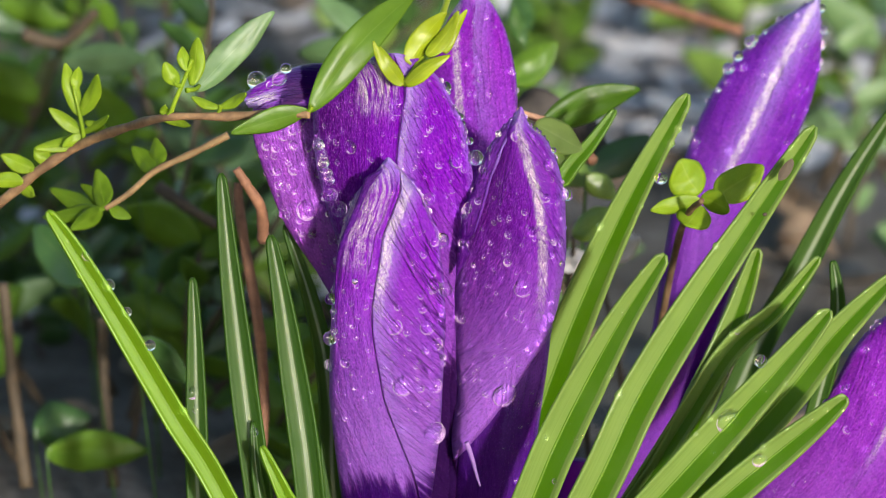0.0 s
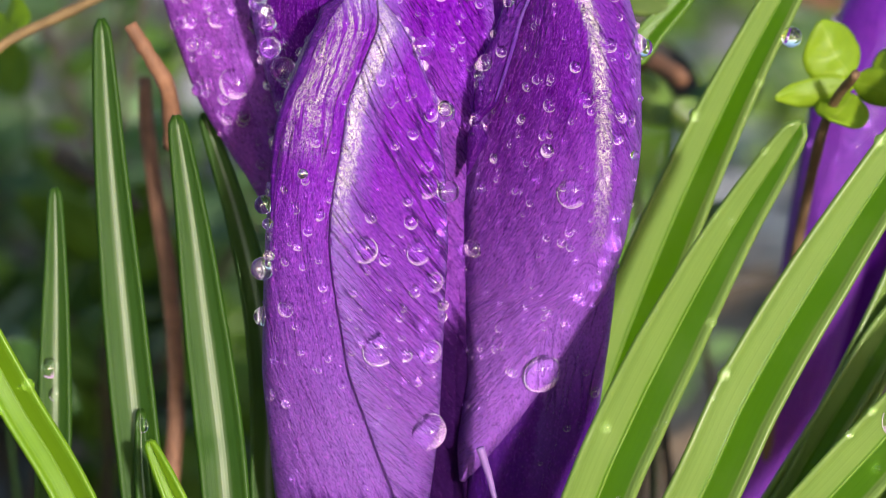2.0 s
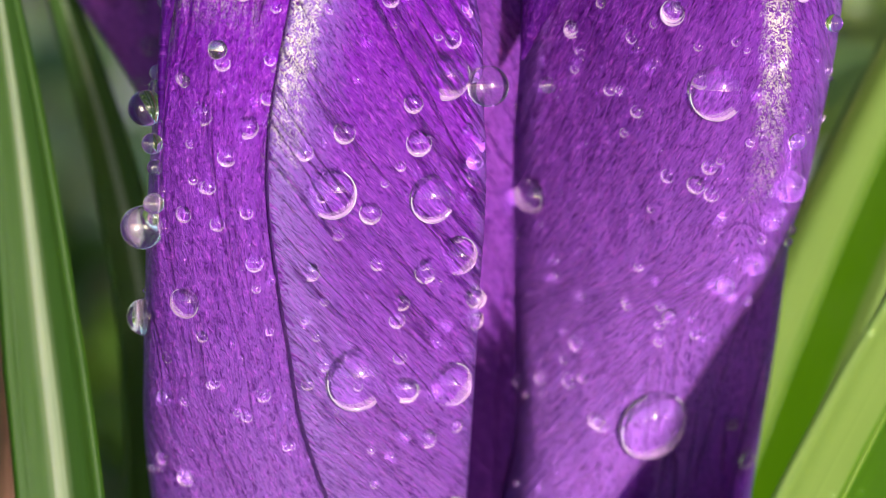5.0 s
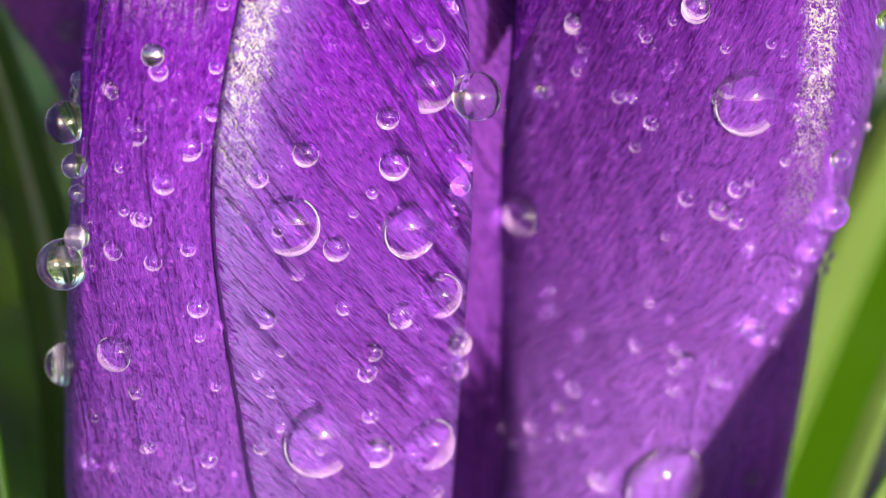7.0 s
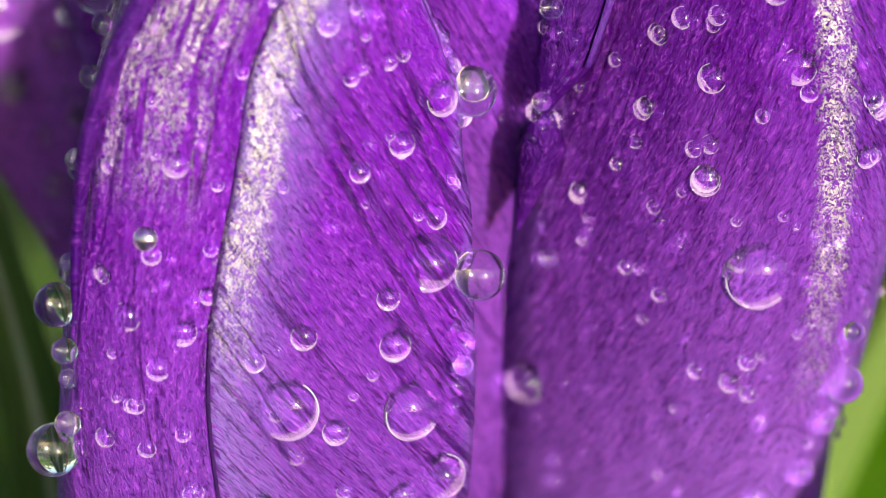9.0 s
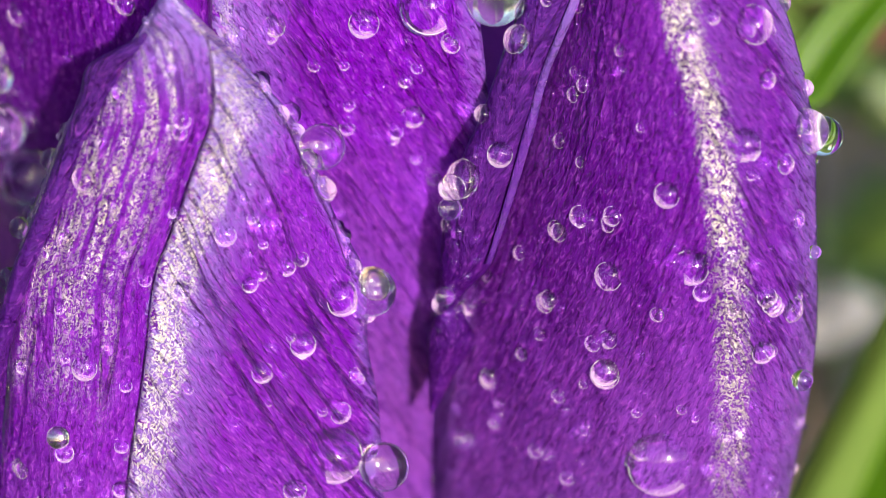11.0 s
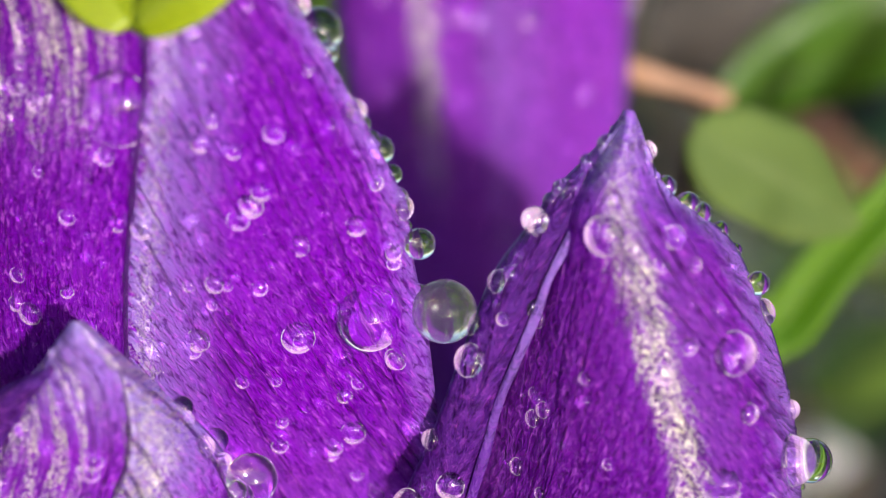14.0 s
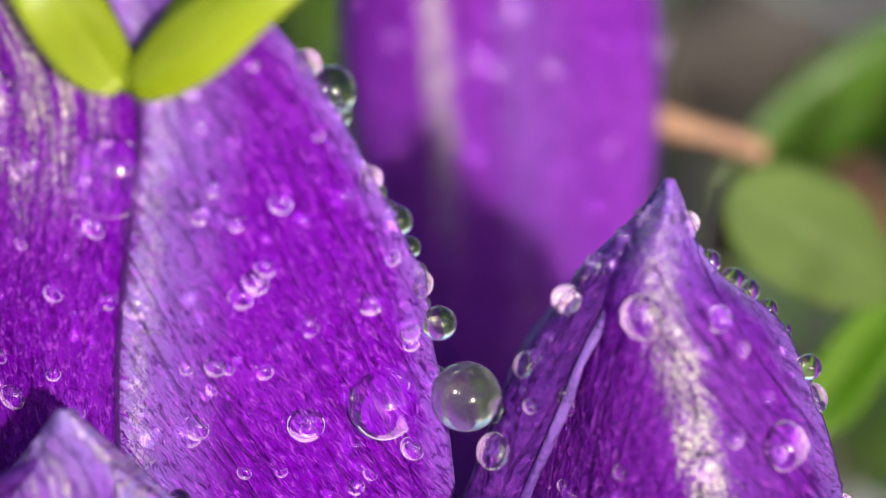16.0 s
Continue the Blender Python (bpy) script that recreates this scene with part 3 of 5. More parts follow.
DEPTH_R = [(-60, 22), (-15, 5.2), (-10, 3.0), (-6, 1.3), (-2, -0.5), (2, -1.9), (8, -2.6), (14, -2.5), (30, -2)]
DEPTH_B = [(-60, 18), (-20, 9.5), (-8, 5.2), (0, 1.8), (5, 0), (9, -1.8), (16, -4), (30, -7)]


def eased(depth, low, lift, end):
    """The depth table moved by lift, easing to end towards its foot at height low."""
    out = []
    for i in range(40):
        v = low - 2 + i
        k = min(1.0, max(0.0, (v - low) / 5.0))
        out.append((v, lerp_table(depth, v) + end + (lift - end) * k))
    return out


F_LEFT = [(-5.6, 9.2), (-6.7, 7.8), (-8.6, 5.9), (-9.8, 3.2), (-10.6, 0.7)] + [(-10.8, -1.8), (-11.2, -4.4), (-11.4, -7.4)] + [(-11.5, -9.5), (-11.6, -12.3), (-11.7, -15.2)] + [(-11.3, -19.7), (-10.6, -25.8), (-8.3, -47)]
F_RIGHT = [(-5.4, 9.2), (-3.8, 7.5), (-2.3, 5.5)] + [(-2.2, 5.6), (-1.4, 3.7), (-0.9, 2.2), (-0.5, -0)] + [(-0.3, 1.3), (-0.1, -1.2), (0, -4.2)] + [(0.2, -6.9), (0, -10.8), (-0.1, -13.4)] + [(-0.4, -19.1), (-1.3, -25.8), (-5, -47)]
F_RIB = [(-5.5, 9.2), (-4.4, 8), (-4, 6.3)] + [(-5.2, 3.1), (-5.9, 1.4), (-6.3, -1.3), (-6.8, -4), (-7.1, -6.6)] + [(-7.1, -7.9), (-6.9, -9.7), (-6.6, -11.6), (-6.2, -13.8), (-5.9, -15.5)] + [(-4.6, -19.1), (-2.3, -25), (-5.6, -47)]
left, right, rib = outline(F_LEFT, F_RIGHT, F_RIB, 26)
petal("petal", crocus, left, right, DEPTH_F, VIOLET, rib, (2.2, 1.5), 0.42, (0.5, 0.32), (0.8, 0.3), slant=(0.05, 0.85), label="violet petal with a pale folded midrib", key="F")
R_LEFT = [(7.8, 14.4), (7.5, 13.9), (6.8, 13.1), (6.1, 12.4), (5.5, 11.4), (4.6, 10.2)] + [(3.7, 7.7), (3.2, 6.2), (2.3, 4.2), (1.9, 2.4), (1.4, -0.1)] + [(1.8, 1.9), (1.3, -1.8)] + [(1.1, -5.8), (1.1, -10.7), (1.2, -15.2)] + [(0.9, -19.9), (1.1, -21.9)]
R_RIGHT = [(7.9, 14.4), (8.2, 13.7), (8.5, 12.7), (9.1, 12.1), (9.9, 11.7), (10.6, 10.9), (11.1, 9.8), (11.6, 8.6)] + [(12, 7.1), (12.3, 5.6), (12.4, 2.8), (12.5, 0.1)] + [(12.3, -2.2), (11.6, -6.3), (10.6, -9.5), (8.3, -13.7), (5.7, -17.4), (1.3, -21.9)]
R_RIB = [(7.8, 14.4), (7.4, 12.4), (7.9, 10.3), (8.4, 8.6)] + [(9.2, 5.8), (9.6, 3.5), (9.9, 0.2)] + [(9.9, -1.8), (9.8, -5.7), (8.6, -10.5)] + [(6.8, -11.5), (3.9, -17.5), (1.2, -21.9)]
left, right, rib = outline(R_LEFT, R_RIGHT, R_RIB, 26, 1.3)
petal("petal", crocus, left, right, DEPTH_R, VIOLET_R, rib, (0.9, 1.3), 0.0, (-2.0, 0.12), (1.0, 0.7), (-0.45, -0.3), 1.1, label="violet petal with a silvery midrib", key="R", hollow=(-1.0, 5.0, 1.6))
RE_OUT = [(7.6, 14.1), (7.5, 13.9), (6.8, 13.1), (6, 12.3), (5.4, 11.4), (4.5, 10.2)] + [(3.6, 7.7), (3.1, 6.2), (2.2, 4.2), (1.8, 2.4), (1.4, -0.1)] + [(1.8, 0.6), (1.4, -2.6)]
RE_IN = [(7.7, 14.1), (7.3, 13.4), (7.1, 12.4), (6.4, 11.2), (6, 10.3), (5.6, 9.3)] + [(4.7, 7), (4.3, 5.5), (3.7, 3.6), (3.2, 1.8), (2.8, -0.1)] + [(2.1, 0.6), (1.4, -2.6)]
left, right, rib = outline(RE_OUT, RE_IN, [((a[0] + b[0]) / 2, a[1]) for a, b in zip(RE_OUT, RE_IN)], 18, 1.2)
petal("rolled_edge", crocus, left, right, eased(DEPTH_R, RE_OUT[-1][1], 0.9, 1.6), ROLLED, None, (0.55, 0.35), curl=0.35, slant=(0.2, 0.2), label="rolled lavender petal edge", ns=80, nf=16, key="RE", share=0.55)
line = [(a + 0.05 * math.sin(2.3 * b), b) for a, b in RE_IN[:-3]]
thin = [0.10 + 0.05 * math.sin(1.7 * b) if b > 5 else 0.02 * b for a, b in line]
left, right, rib = outline([(a - k, b) for (a, b), k in zip(line, thin)], [(a + k, b) for (a, b), k in zip(line, thin)], line, 18, 1.2)
petal("petal_margin", crocus, left, right, eased(DEPTH_R, -3.0, 0.85, 1.2), MARGIN, None, (0.3, 0.3), curl=0.1, slant=(0.2, 0.2), label="thin pale margin of a rolled petal edge", ns=80, nf=8, share=0.5)
FE_OUT = [(-5.42, 9), (-6.52, 7.8), (-7.62, 7.5), (-9.32, 3.1), (-10.12, 1.4), (-10.72, -0.6), (-10.92, -3.2), (-10.92, -5.9)]
FE_IN = [(-5.32, 9), (-6.02, 7.8), (-6.82, 7.1), (-8.82, 3.1), (-9.62, 1.5), (-10.32, -0.6), (-10.72, -3.2), (-10.92, -5.9)]
left, right, rib = outline(FE_OUT, FE_IN, FE_IN, 18, 1.2)
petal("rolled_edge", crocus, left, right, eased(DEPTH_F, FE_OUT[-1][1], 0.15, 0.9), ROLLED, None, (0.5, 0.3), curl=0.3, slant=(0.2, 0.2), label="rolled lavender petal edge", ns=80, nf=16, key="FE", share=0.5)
B_LEFT = [(-5.3, 19.6), (-8.1, 19.3), (-10.8, 18.6), (-12.5, 17.2), (-13.2, 13.7), (-13.1, 9.2), (-12.1, 4.7), (-10.5, -0.5), (-9.5, -9.2), (-8.4, -21), (-5, -47.1)]
B_RIGHT = [(-4.7, 19.6), (-2.2, 19.1)] + [(-0.7, 17.5), (-0.1, 16.6), (0.4, 15.8), (1, 14.5), (1.7, 13.3), (2.2, 12.1), (2.4, 10.6)] + [(2.8, 8.8), (3.1, 6.5), (3, 4.8)] + [(3, 0.1), (2.6, -6.8), (1.8, -21), (0.4, -47.1)]
B_RIB = [(-4.9, 19.6), (-3.8, 17.1)] + [(-3.7, 15.6), (-4.1, 12.9), (-4.5, 10.2), (-4.7, 8)] + [(-4.6, 8.3)] + [(-4.5, 2.4), (-3.7, -21), (-2.6, -47.1)]
left, right, rib = outline(B_LEFT, B_RIGHT, B_RIB, 26)
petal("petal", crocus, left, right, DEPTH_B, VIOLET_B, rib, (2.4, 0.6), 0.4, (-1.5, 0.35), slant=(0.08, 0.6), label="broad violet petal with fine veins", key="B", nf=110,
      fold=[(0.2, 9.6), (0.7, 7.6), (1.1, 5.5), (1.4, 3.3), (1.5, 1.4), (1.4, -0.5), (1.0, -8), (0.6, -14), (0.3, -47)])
petal("petal", crocus,
      [(-19.4, 15.5), (-19.8, 13.8), (-19.7, 12), (-19, 9.4), (-18, 6.5), (-16.6, 3), (-14.8, 0.1), (-12.5, -3.4), (-8.4, -11.6), (-6, -26.8), (-4.9, -46)],
      [(-13.8, 17), (-13.5, 15.3), (-13.1, 13.8), (-12.2, 10.6), (-11.3, 7.1), (-10.4, 3.6), (-9.5, 0.1), (-8.4, -3.4), (-4.9, -11.6), (-1.4, -26.8), (-1.4, -46)],
      [(-60, 17.5), (0, 6.8), (12, 5.2), (30, 4)], PINKISH, falls=(0.8, 1.4), label="pale lilac petal in the light", key="L")
petal("petal", crocus,
      [(-20.5, 15.6), (-19.3, 16.9), (-17.6, 17.9), (-15.6, 18.6), (-13.7, 19.1), (-11.2, 19.2)],
      [(-19.9, 14.6), (-18.6, 14.5), (-17, 14.6), (-15.3, 14.8), (-13, 14.6), (-10.6, 14.6)],
      [(-60, 3), (30, 1.5)], VIOLET, falls=(2.5, 1.0), label="violet petal tip curled outwards", ns=40, nf=24, key="T")
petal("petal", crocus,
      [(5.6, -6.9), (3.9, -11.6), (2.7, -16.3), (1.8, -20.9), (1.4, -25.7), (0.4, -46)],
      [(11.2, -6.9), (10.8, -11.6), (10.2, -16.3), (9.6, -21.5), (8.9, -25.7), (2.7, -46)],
      [(-60, 20), (-15, 6.3), (-7, 3.0), (0, 1.4)], LOWER, falls=(1.5, 1.8), label="violet lower petal, its foot darkened as painted shade", key="D")
stem(crocus, "flower_tube", [(-3, -31, 9), (-3, -42, 9), (-2, -52, 8)], 3.2, 2.2, DARK_BASE, "dark purple flower tube")

# ---- the other crocuses ----
crocus_b = thing("crocus", at(4, -50, 16), "violet crocus standing close behind another", "flower", "crocuses")
petal("petal", crocus_b,
      [(3.3, 28.3), (0.9, 25.2), (-0.7, 21.8), (-1.2, 17.5), (-0.6, 13.2), (0.4, 8.4), (1.9, 1.3), (2.2, -11.8), (2.2, -47)],
      [(3.5, 28.1), (5.5, 25.7), (6.8, 22.8), (7.7, 18.6), (7.8, 14.4), (7.4, 9.6), (6.4, 3.7), (5.2, -11.8), (4, -47)],
      [(-60, 17), (0, 13.2), (30, 13)], VIOLET_K, falls=(2.0, 1.6), ns=70, nf=40, key="K")
stem(crocus_b, "flower_tube", [(4, -24, 14), (4, -52, 16)], 3, 2.2, DARK_BASE)

crocus_c = thing("crocus", at(20, -50, 24), "violet crocus leaning outwards, wet with rain", "flower", "crocuses")
petal("petal", crocus_c,
      [(41, 27.6), (37.5, 25.5), (33.7, 22.4), (30.6, 18.3), (28.4, 13.9), (26.9, 9.5), (25.9, 5.1), (24.9, -0.5), (23, -12.5), (18.6, -28.8), (13.6, -49.5)],
      [(41.5, 27.6), (42, 24), (41.9, 20.2), (41, 16.4), (39.5, 12.7), (37, 8.9), (34.4, 5.1), (31.8, -0.5), (28.1, -12.5), (23, -28.8), (16.1, -49.5)],
      [(-60, 37), (0, 28), (30, 24)], VIOLET_C, falls=(2.6, 2.4), ns=80, nf=40, key="C")
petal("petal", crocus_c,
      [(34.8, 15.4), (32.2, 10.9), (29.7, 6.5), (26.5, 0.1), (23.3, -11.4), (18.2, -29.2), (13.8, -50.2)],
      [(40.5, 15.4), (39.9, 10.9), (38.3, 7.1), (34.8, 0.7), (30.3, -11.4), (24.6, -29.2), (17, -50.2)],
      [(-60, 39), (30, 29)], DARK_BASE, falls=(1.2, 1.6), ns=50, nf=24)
stem(crocus_c, "flower_tube", [(15, -24, 36), (12, -52, 36)], 3, 2.2, DARK_BASE)

crocus_d = thing("crocus", at(40, -50, 14), "violet crocus with a broad wet petal", "flower", "crocuses")
petal("petal", crocus_d,
      [(50.9, -4.1), (46.7, -7.3), (43.8, -10.3), (41.4, -14.8), (38.4, -19.5), (34.3, -24.9), (30.1, -30.8), (24.7, -46.8)],
      [(51.5, -4.1), (54.5, -9.4), (54.5, -14.8), (53.3, -19.5), (50.9, -24.9), (47.3, -30.2), (41.4, -36.7), (30.7, -46.8)],
      [(-60, 18), (0, 9)], VIOLET_E, falls=(2.4, 2.0), ns=70, nf=40, key="E")

petal("petal", crocus_d,
      [(42.1, -19.2), (39.7, -21.7), (37.3, -24.7), (34.2, -28.9), (30.6, -33.7), (25.2, -47.6)],
      [(46.9, -19.2), (47.5, -22.3), (46.9, -25.9), (44.5, -30.7), (40.3, -36.8), (30.6, -47.6)],
      [(-60, 22), (0, 14)], DARK_BASE, falls=(1.2, 1.2), ns=40, nf=20)
stem(crocus_d, "flower_tube", [(28, -38, 17), (24, -54, 18)], 2.6, 2.0, DARK_BASE)

# ---- crocus blades ----

def tuft(label, place):
    return thing("crocus_leaf", place, label, "leaf", "crocus leaves")


def add_blade(line, width, mat, label, keel=0.3, lean=0.0, taper=0.55):
    w = [(0, width * 0.9), (0.4, width * 0.92), (0.55, width * 0.86), (0.72, width * 0.70), (0.86, width * 0.52), (0.95, width * 0.36), (0.98, width * 0.28), (0.993, width * 0.18), (1, width * 0.06)]
    t = tuft(label, at(*line[0]))
    blade(t, "blade", line, w, mat, keel, lean)
    return t


LIT = "bright green crocus leaf, wet, leaning outwards"
add_blade([(-13.1, -46.2, 6), (-22.5, -25.5, 3), (-27.4, -17.2, 2), (-32.9, -7.4, 0), (-37.4, 0.1, -1), (-39.9, 3.9, -2)], 2.7, BLADE_YELLOW, "yellow-green crocus leaf bending outwards with drops", 0.25)
add_blade([(0.5, -49, 14), (7.8, -25, 12.3), (11, -14.8, 11), (14.9, -4.6, 8.9), (19.6, 5.7, 6.6), (25.2, 16, 4)], 4.7, BLADE, LIT)
add_blade([(-0.5, -51, 8), (9.2, -25, -1), (11.7, -18.9, -2.5), (14.7, -12.7, -4.1), (18, -6.6, -5.7), (21.9, -0.5, -7.4)], 4.5, BLADE, LIT)
add_blade([(2.8, -50.5, 10), (15.7, -25, 6), (20.1, -15.6, 5.5), (25.7, -6.2, 5), (31.8, 3.1, 4.2), (38.1, 12.6, 2.5)], 4.7, BLADE, "green crocus leaf with a rusty spot")
add_blade([(3.9, -46.5, 8), (22.5, -25.5, 4), (28.6, -18.7, 3), (34.4, -12.2, 2), (39.4, -6.2, 1)], 4.4, BLADE, "green crocus leaf carrying a large drop")
add_blade([(6.9, -46.5, 8), (26, -28, 3), (33.3, -21.6, 2), (37.8, -17.8, 1), (40.9, -15, 0)], 3.7, BLADE, LIT)
add_blade([(7, -47.5, 14), (27.6, -24.2, 9), (35.8, -15.2, 8), (41, -8.7, 7), (46.7, -2.8, 6)], 4.4, BLADE, LIT)
add_blade([(4.6, -47.8, 16), (21.4, -26.3, 13), (27.3, -15.5, 12), (30.9, -7.1, 12), (33.2, 0.1, 11)], 3.6, BLADE, "green crocus leaf in half shade")
add_blade([(7.1, -47.8, 16), (24.9, -19, 12), (30.2, -10.6, 11), (34.9, -6.4, 10), (39.4, -0.8, 9)], 2.6, BLADE, "narrow green crocus leaf")
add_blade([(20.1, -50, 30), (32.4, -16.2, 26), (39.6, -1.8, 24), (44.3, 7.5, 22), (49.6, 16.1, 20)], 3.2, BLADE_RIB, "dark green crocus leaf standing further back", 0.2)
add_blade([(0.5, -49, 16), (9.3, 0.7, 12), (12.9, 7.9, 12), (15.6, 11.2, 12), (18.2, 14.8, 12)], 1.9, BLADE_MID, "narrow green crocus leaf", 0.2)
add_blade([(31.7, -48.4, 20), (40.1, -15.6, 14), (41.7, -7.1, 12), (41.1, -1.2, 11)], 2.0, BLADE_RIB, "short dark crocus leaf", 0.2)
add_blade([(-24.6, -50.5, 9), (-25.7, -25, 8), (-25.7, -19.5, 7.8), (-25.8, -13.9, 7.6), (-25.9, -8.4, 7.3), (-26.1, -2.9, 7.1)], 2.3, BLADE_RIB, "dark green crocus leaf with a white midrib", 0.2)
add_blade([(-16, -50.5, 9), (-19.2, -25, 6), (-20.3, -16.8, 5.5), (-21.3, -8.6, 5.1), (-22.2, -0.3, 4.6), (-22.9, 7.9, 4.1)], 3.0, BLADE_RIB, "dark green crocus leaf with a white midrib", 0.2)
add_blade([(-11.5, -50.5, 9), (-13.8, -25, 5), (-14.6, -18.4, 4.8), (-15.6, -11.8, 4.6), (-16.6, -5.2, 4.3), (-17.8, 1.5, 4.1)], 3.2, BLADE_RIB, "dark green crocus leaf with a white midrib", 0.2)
# the shade on this leaf is painted by the dark blade colour
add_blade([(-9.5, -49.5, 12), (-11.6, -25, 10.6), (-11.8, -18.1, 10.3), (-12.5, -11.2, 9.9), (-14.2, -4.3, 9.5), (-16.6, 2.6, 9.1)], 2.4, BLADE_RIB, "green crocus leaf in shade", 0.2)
add_blade([(-10.8, -46.5, 8), (-14.1, -30.1, 3), (-16.3, -24.7, 1), (-18.5, -20, 0.5)], 1.9, BLADE_YELLOW, "short young crocus leaf", 0.25)
add_blade([(-13.2, -46.7, 9), (-17.8, -30.4, 6), (-19.2, -23.8, 5), (-19.7, -17.7, 5)], 1.3, BLADE_RIB, "short young crocus leaf", 0.2)

# ---- the woody sprig across the flower ----
sprig = thing("woody_sprig", at(-52, 0, 21.0), "thin brown twig with fresh yellow-green leaves", "twig")
stem(sprig, "branch", [(-55.3, -0.5, 19), (-47.3, 5.1, 15), (-42.8, 8.5, 13), (-37.8, 11.3, 11), (-32.1, 12.7, 3.1), (-27.4, 13.3, -4), (-21.6, 13.3, -5), (-17, 13.5, -6), (-13.2, 13.4, -6.5)], 0.60, 0.40, BARK, "brown bark", ns=60, knobs=0.2)
BROAD_LEAVES = (
    ((-13.2, 13.8, -6.5), (-2.7, 26, -8), 3.5, LEAF_GREEN, 0.3, 0.10),
    ((-13.4, 13.8, -6.5), (-20.9, 11.4, -8), 2.4, LEAF_GREEN, -0.5, 0.05),
)
TWIG_LEAVES = (
    ((-24.9, 16, -3), (-17, 24, -1), 2.9, LEAF_GREY, 0.2, 0.05),
    ((-26.6, 16.4, -5), (-27.8, 18.7, -5.1), 1.9, LEAF_YOUNG, 0.2, 0.1),
    ((-25.1, 16.4, -5), (-24.4, 21.1, -6), 2.3, LEAF_YOUNG, -0.3, 0.1),
    ((-22.3, 14.2, -5), (-24.9, 15.1, -7), 1.2, LEAF_YOUNG, 0.5, 0.1),
    ((-22.3, 14.2, -5), (-19.5, 15.5, -7), 1.4, LEAF_YOUNG, -0.4, 0.1),
    ((-28.3, 12.9, -2.7), (-27.8, 14.5, -4.3), 1.0, LEAF_YOUNG, 0.2, 0.1),
    ((-28, 13, -3.1), (-25.2, 12.4, -5), 0.9, LEAF_YOUNG, 0.2, 0.1),
)
SHOOT_LEAVES = (
    ((-38.5, 14.2, 12), (-39.9, 19.7, 11), 2.2, LEAF_YOUNG, 0.3, 0.08),
    ((-38.5, 14.2, 12), (-36.1, 18.3, 8.9), 2.2, LEAF_YOUNG, -0.3, 0.08),
    ((-38.2, 12.4, 12), (-41.6, 14.9, 11), 2.0, LEAF_YOUNG, 0.4, 0.05),
    ((-38.2, 12.4, 12), (-34.8, 13.9, 7.4), 1.1, LEAF_YOUNG, -0.3, 0.05),
    ((-37.9, 11.8, 12), (-43.1, 10.7, 11), 2.0, LEAF_YOUNG, 0.3, 0.05),
    ((-43.4, 8.5, 13), (-46.9, 10.2, 13), 2.2, LEAF_YOUNG, 0.3, 0.05),
    ((-44.6, 7.3, 13), (-48.2, 7.3, 13), 2.2, LEAF_YOUNG, -0.3, 0.05),
)
for b, t, wd, mat, fc, bd in BROAD_LEAVES + TWIG_LEAVES + SHOOT_LEAVES:
    oval(sprig, "leaf", b, t, wd * (0.82 if mat is LEAF_YOUNG else 1.0), mat, fc, 0.32 if mat is LEAF_YOUNG else 0.2, bd, ns=20, nf=12)
for line in ([(-27.4, 13.3, -4), (-26.8, 14.8, -4.6), (-25.8, 17, -5), (-25, 19, -5.5)], [(-25.6, 15.9, -5), (-24.8, 16.1, -4), (-24.5, 16.5, -3)], [(-37.8, 11.3, 11), (-38.1, 12.9, 11.5), (-38.6, 15, 11.8), (-39.1, 17.4, 11.5)],
             [(-22.5, 13.3, -5), (-22.3, 13.9, -5), (-22.2, 14.4, -5.4)], [(-26.1, 16.4, -5), (-26.5, 16.4, -5), (-26.8, 16.7, -5)], [(-42.8, 8.5, 13), (-43.3, 8.4, 13), (-43.9, 8.5, 13)], [(-13.7, 13.4, -6.5), (-13.3, 13.7, -6.6), (-13, 14.2, -6.8)]):
    stem(sprig, "leaf_stalk", line, 0.28, 0.18, LEAF_YOUNG, ns=10, nr=8)
for b, t, wd, fc in (([(-25.5, 17.8, -5.4)], [(-25.9, 20.2, -6)], 1.3, 0.5), ([(-38.9, 16.8, 11.6)], [(-38.4, 19.3, 11)], 1.2, 0.4), ([(-37.9, 12, 11.5)], [(-40.1, 10.9, 10.5)], 1.2, -0.4),
                     ([(-27.3, 13.7, -4.4)], [(-28.4, 13.9, -3.4)], 0.8, 0.4), ([(-37.8, 13.5, 11.4)], [(-35, 11.9, 7.5)], 1.2, 0.3), ([(-41.6, 9.1, 12.5)], [(-43.3, 10.8, 12)], 1.6, 0.2), ([(-45.4, 6.7, 14)], [(-43.4, 5.8, 13)], 1.4, 0.3)):
    oval(sprig, "leaf", b[0], t[0], wd, LEAF_YOUNG, fc, 0.3, 0.12)

tip_sprig = thing("leafy_shoot", at(-1.4, 22.1, 3), "fresh yellow-green shoot tip touching the petals", "shoot")
for b, t, wd, fc, bd in (((-4.0, 16.4, -5.2), (-6.9, 20.8, -5.6), 1.75, 0.35, 0.1), ((-3.7, 16.4, -5.4), (0.6, 19.4, -6), 1.55, -0.3, -0.08), ((-3.5, 18.6, -4.4), (0.3, 23.8, -4.6), 2.5, 0.4, 0.1), ((-1.6, 19.3, -4.6), (1.6, 23.7, -5.2), 1.8, -0.4, 0.1), ((0.1, 19.7, -3.8), (2.2, 24.1, -4), 1.3, 0.3, 0.06), ((-3.2, 17.1, -4.6), (-0.5, 19.0, -4.6), 1.6, 0.1, 0.05)):
    oval(tip_sprig, "leaf", b, t, wd, LEAF_TIP, fc, 0.28, bd, ns=22, nf=14, blunt=0.8)
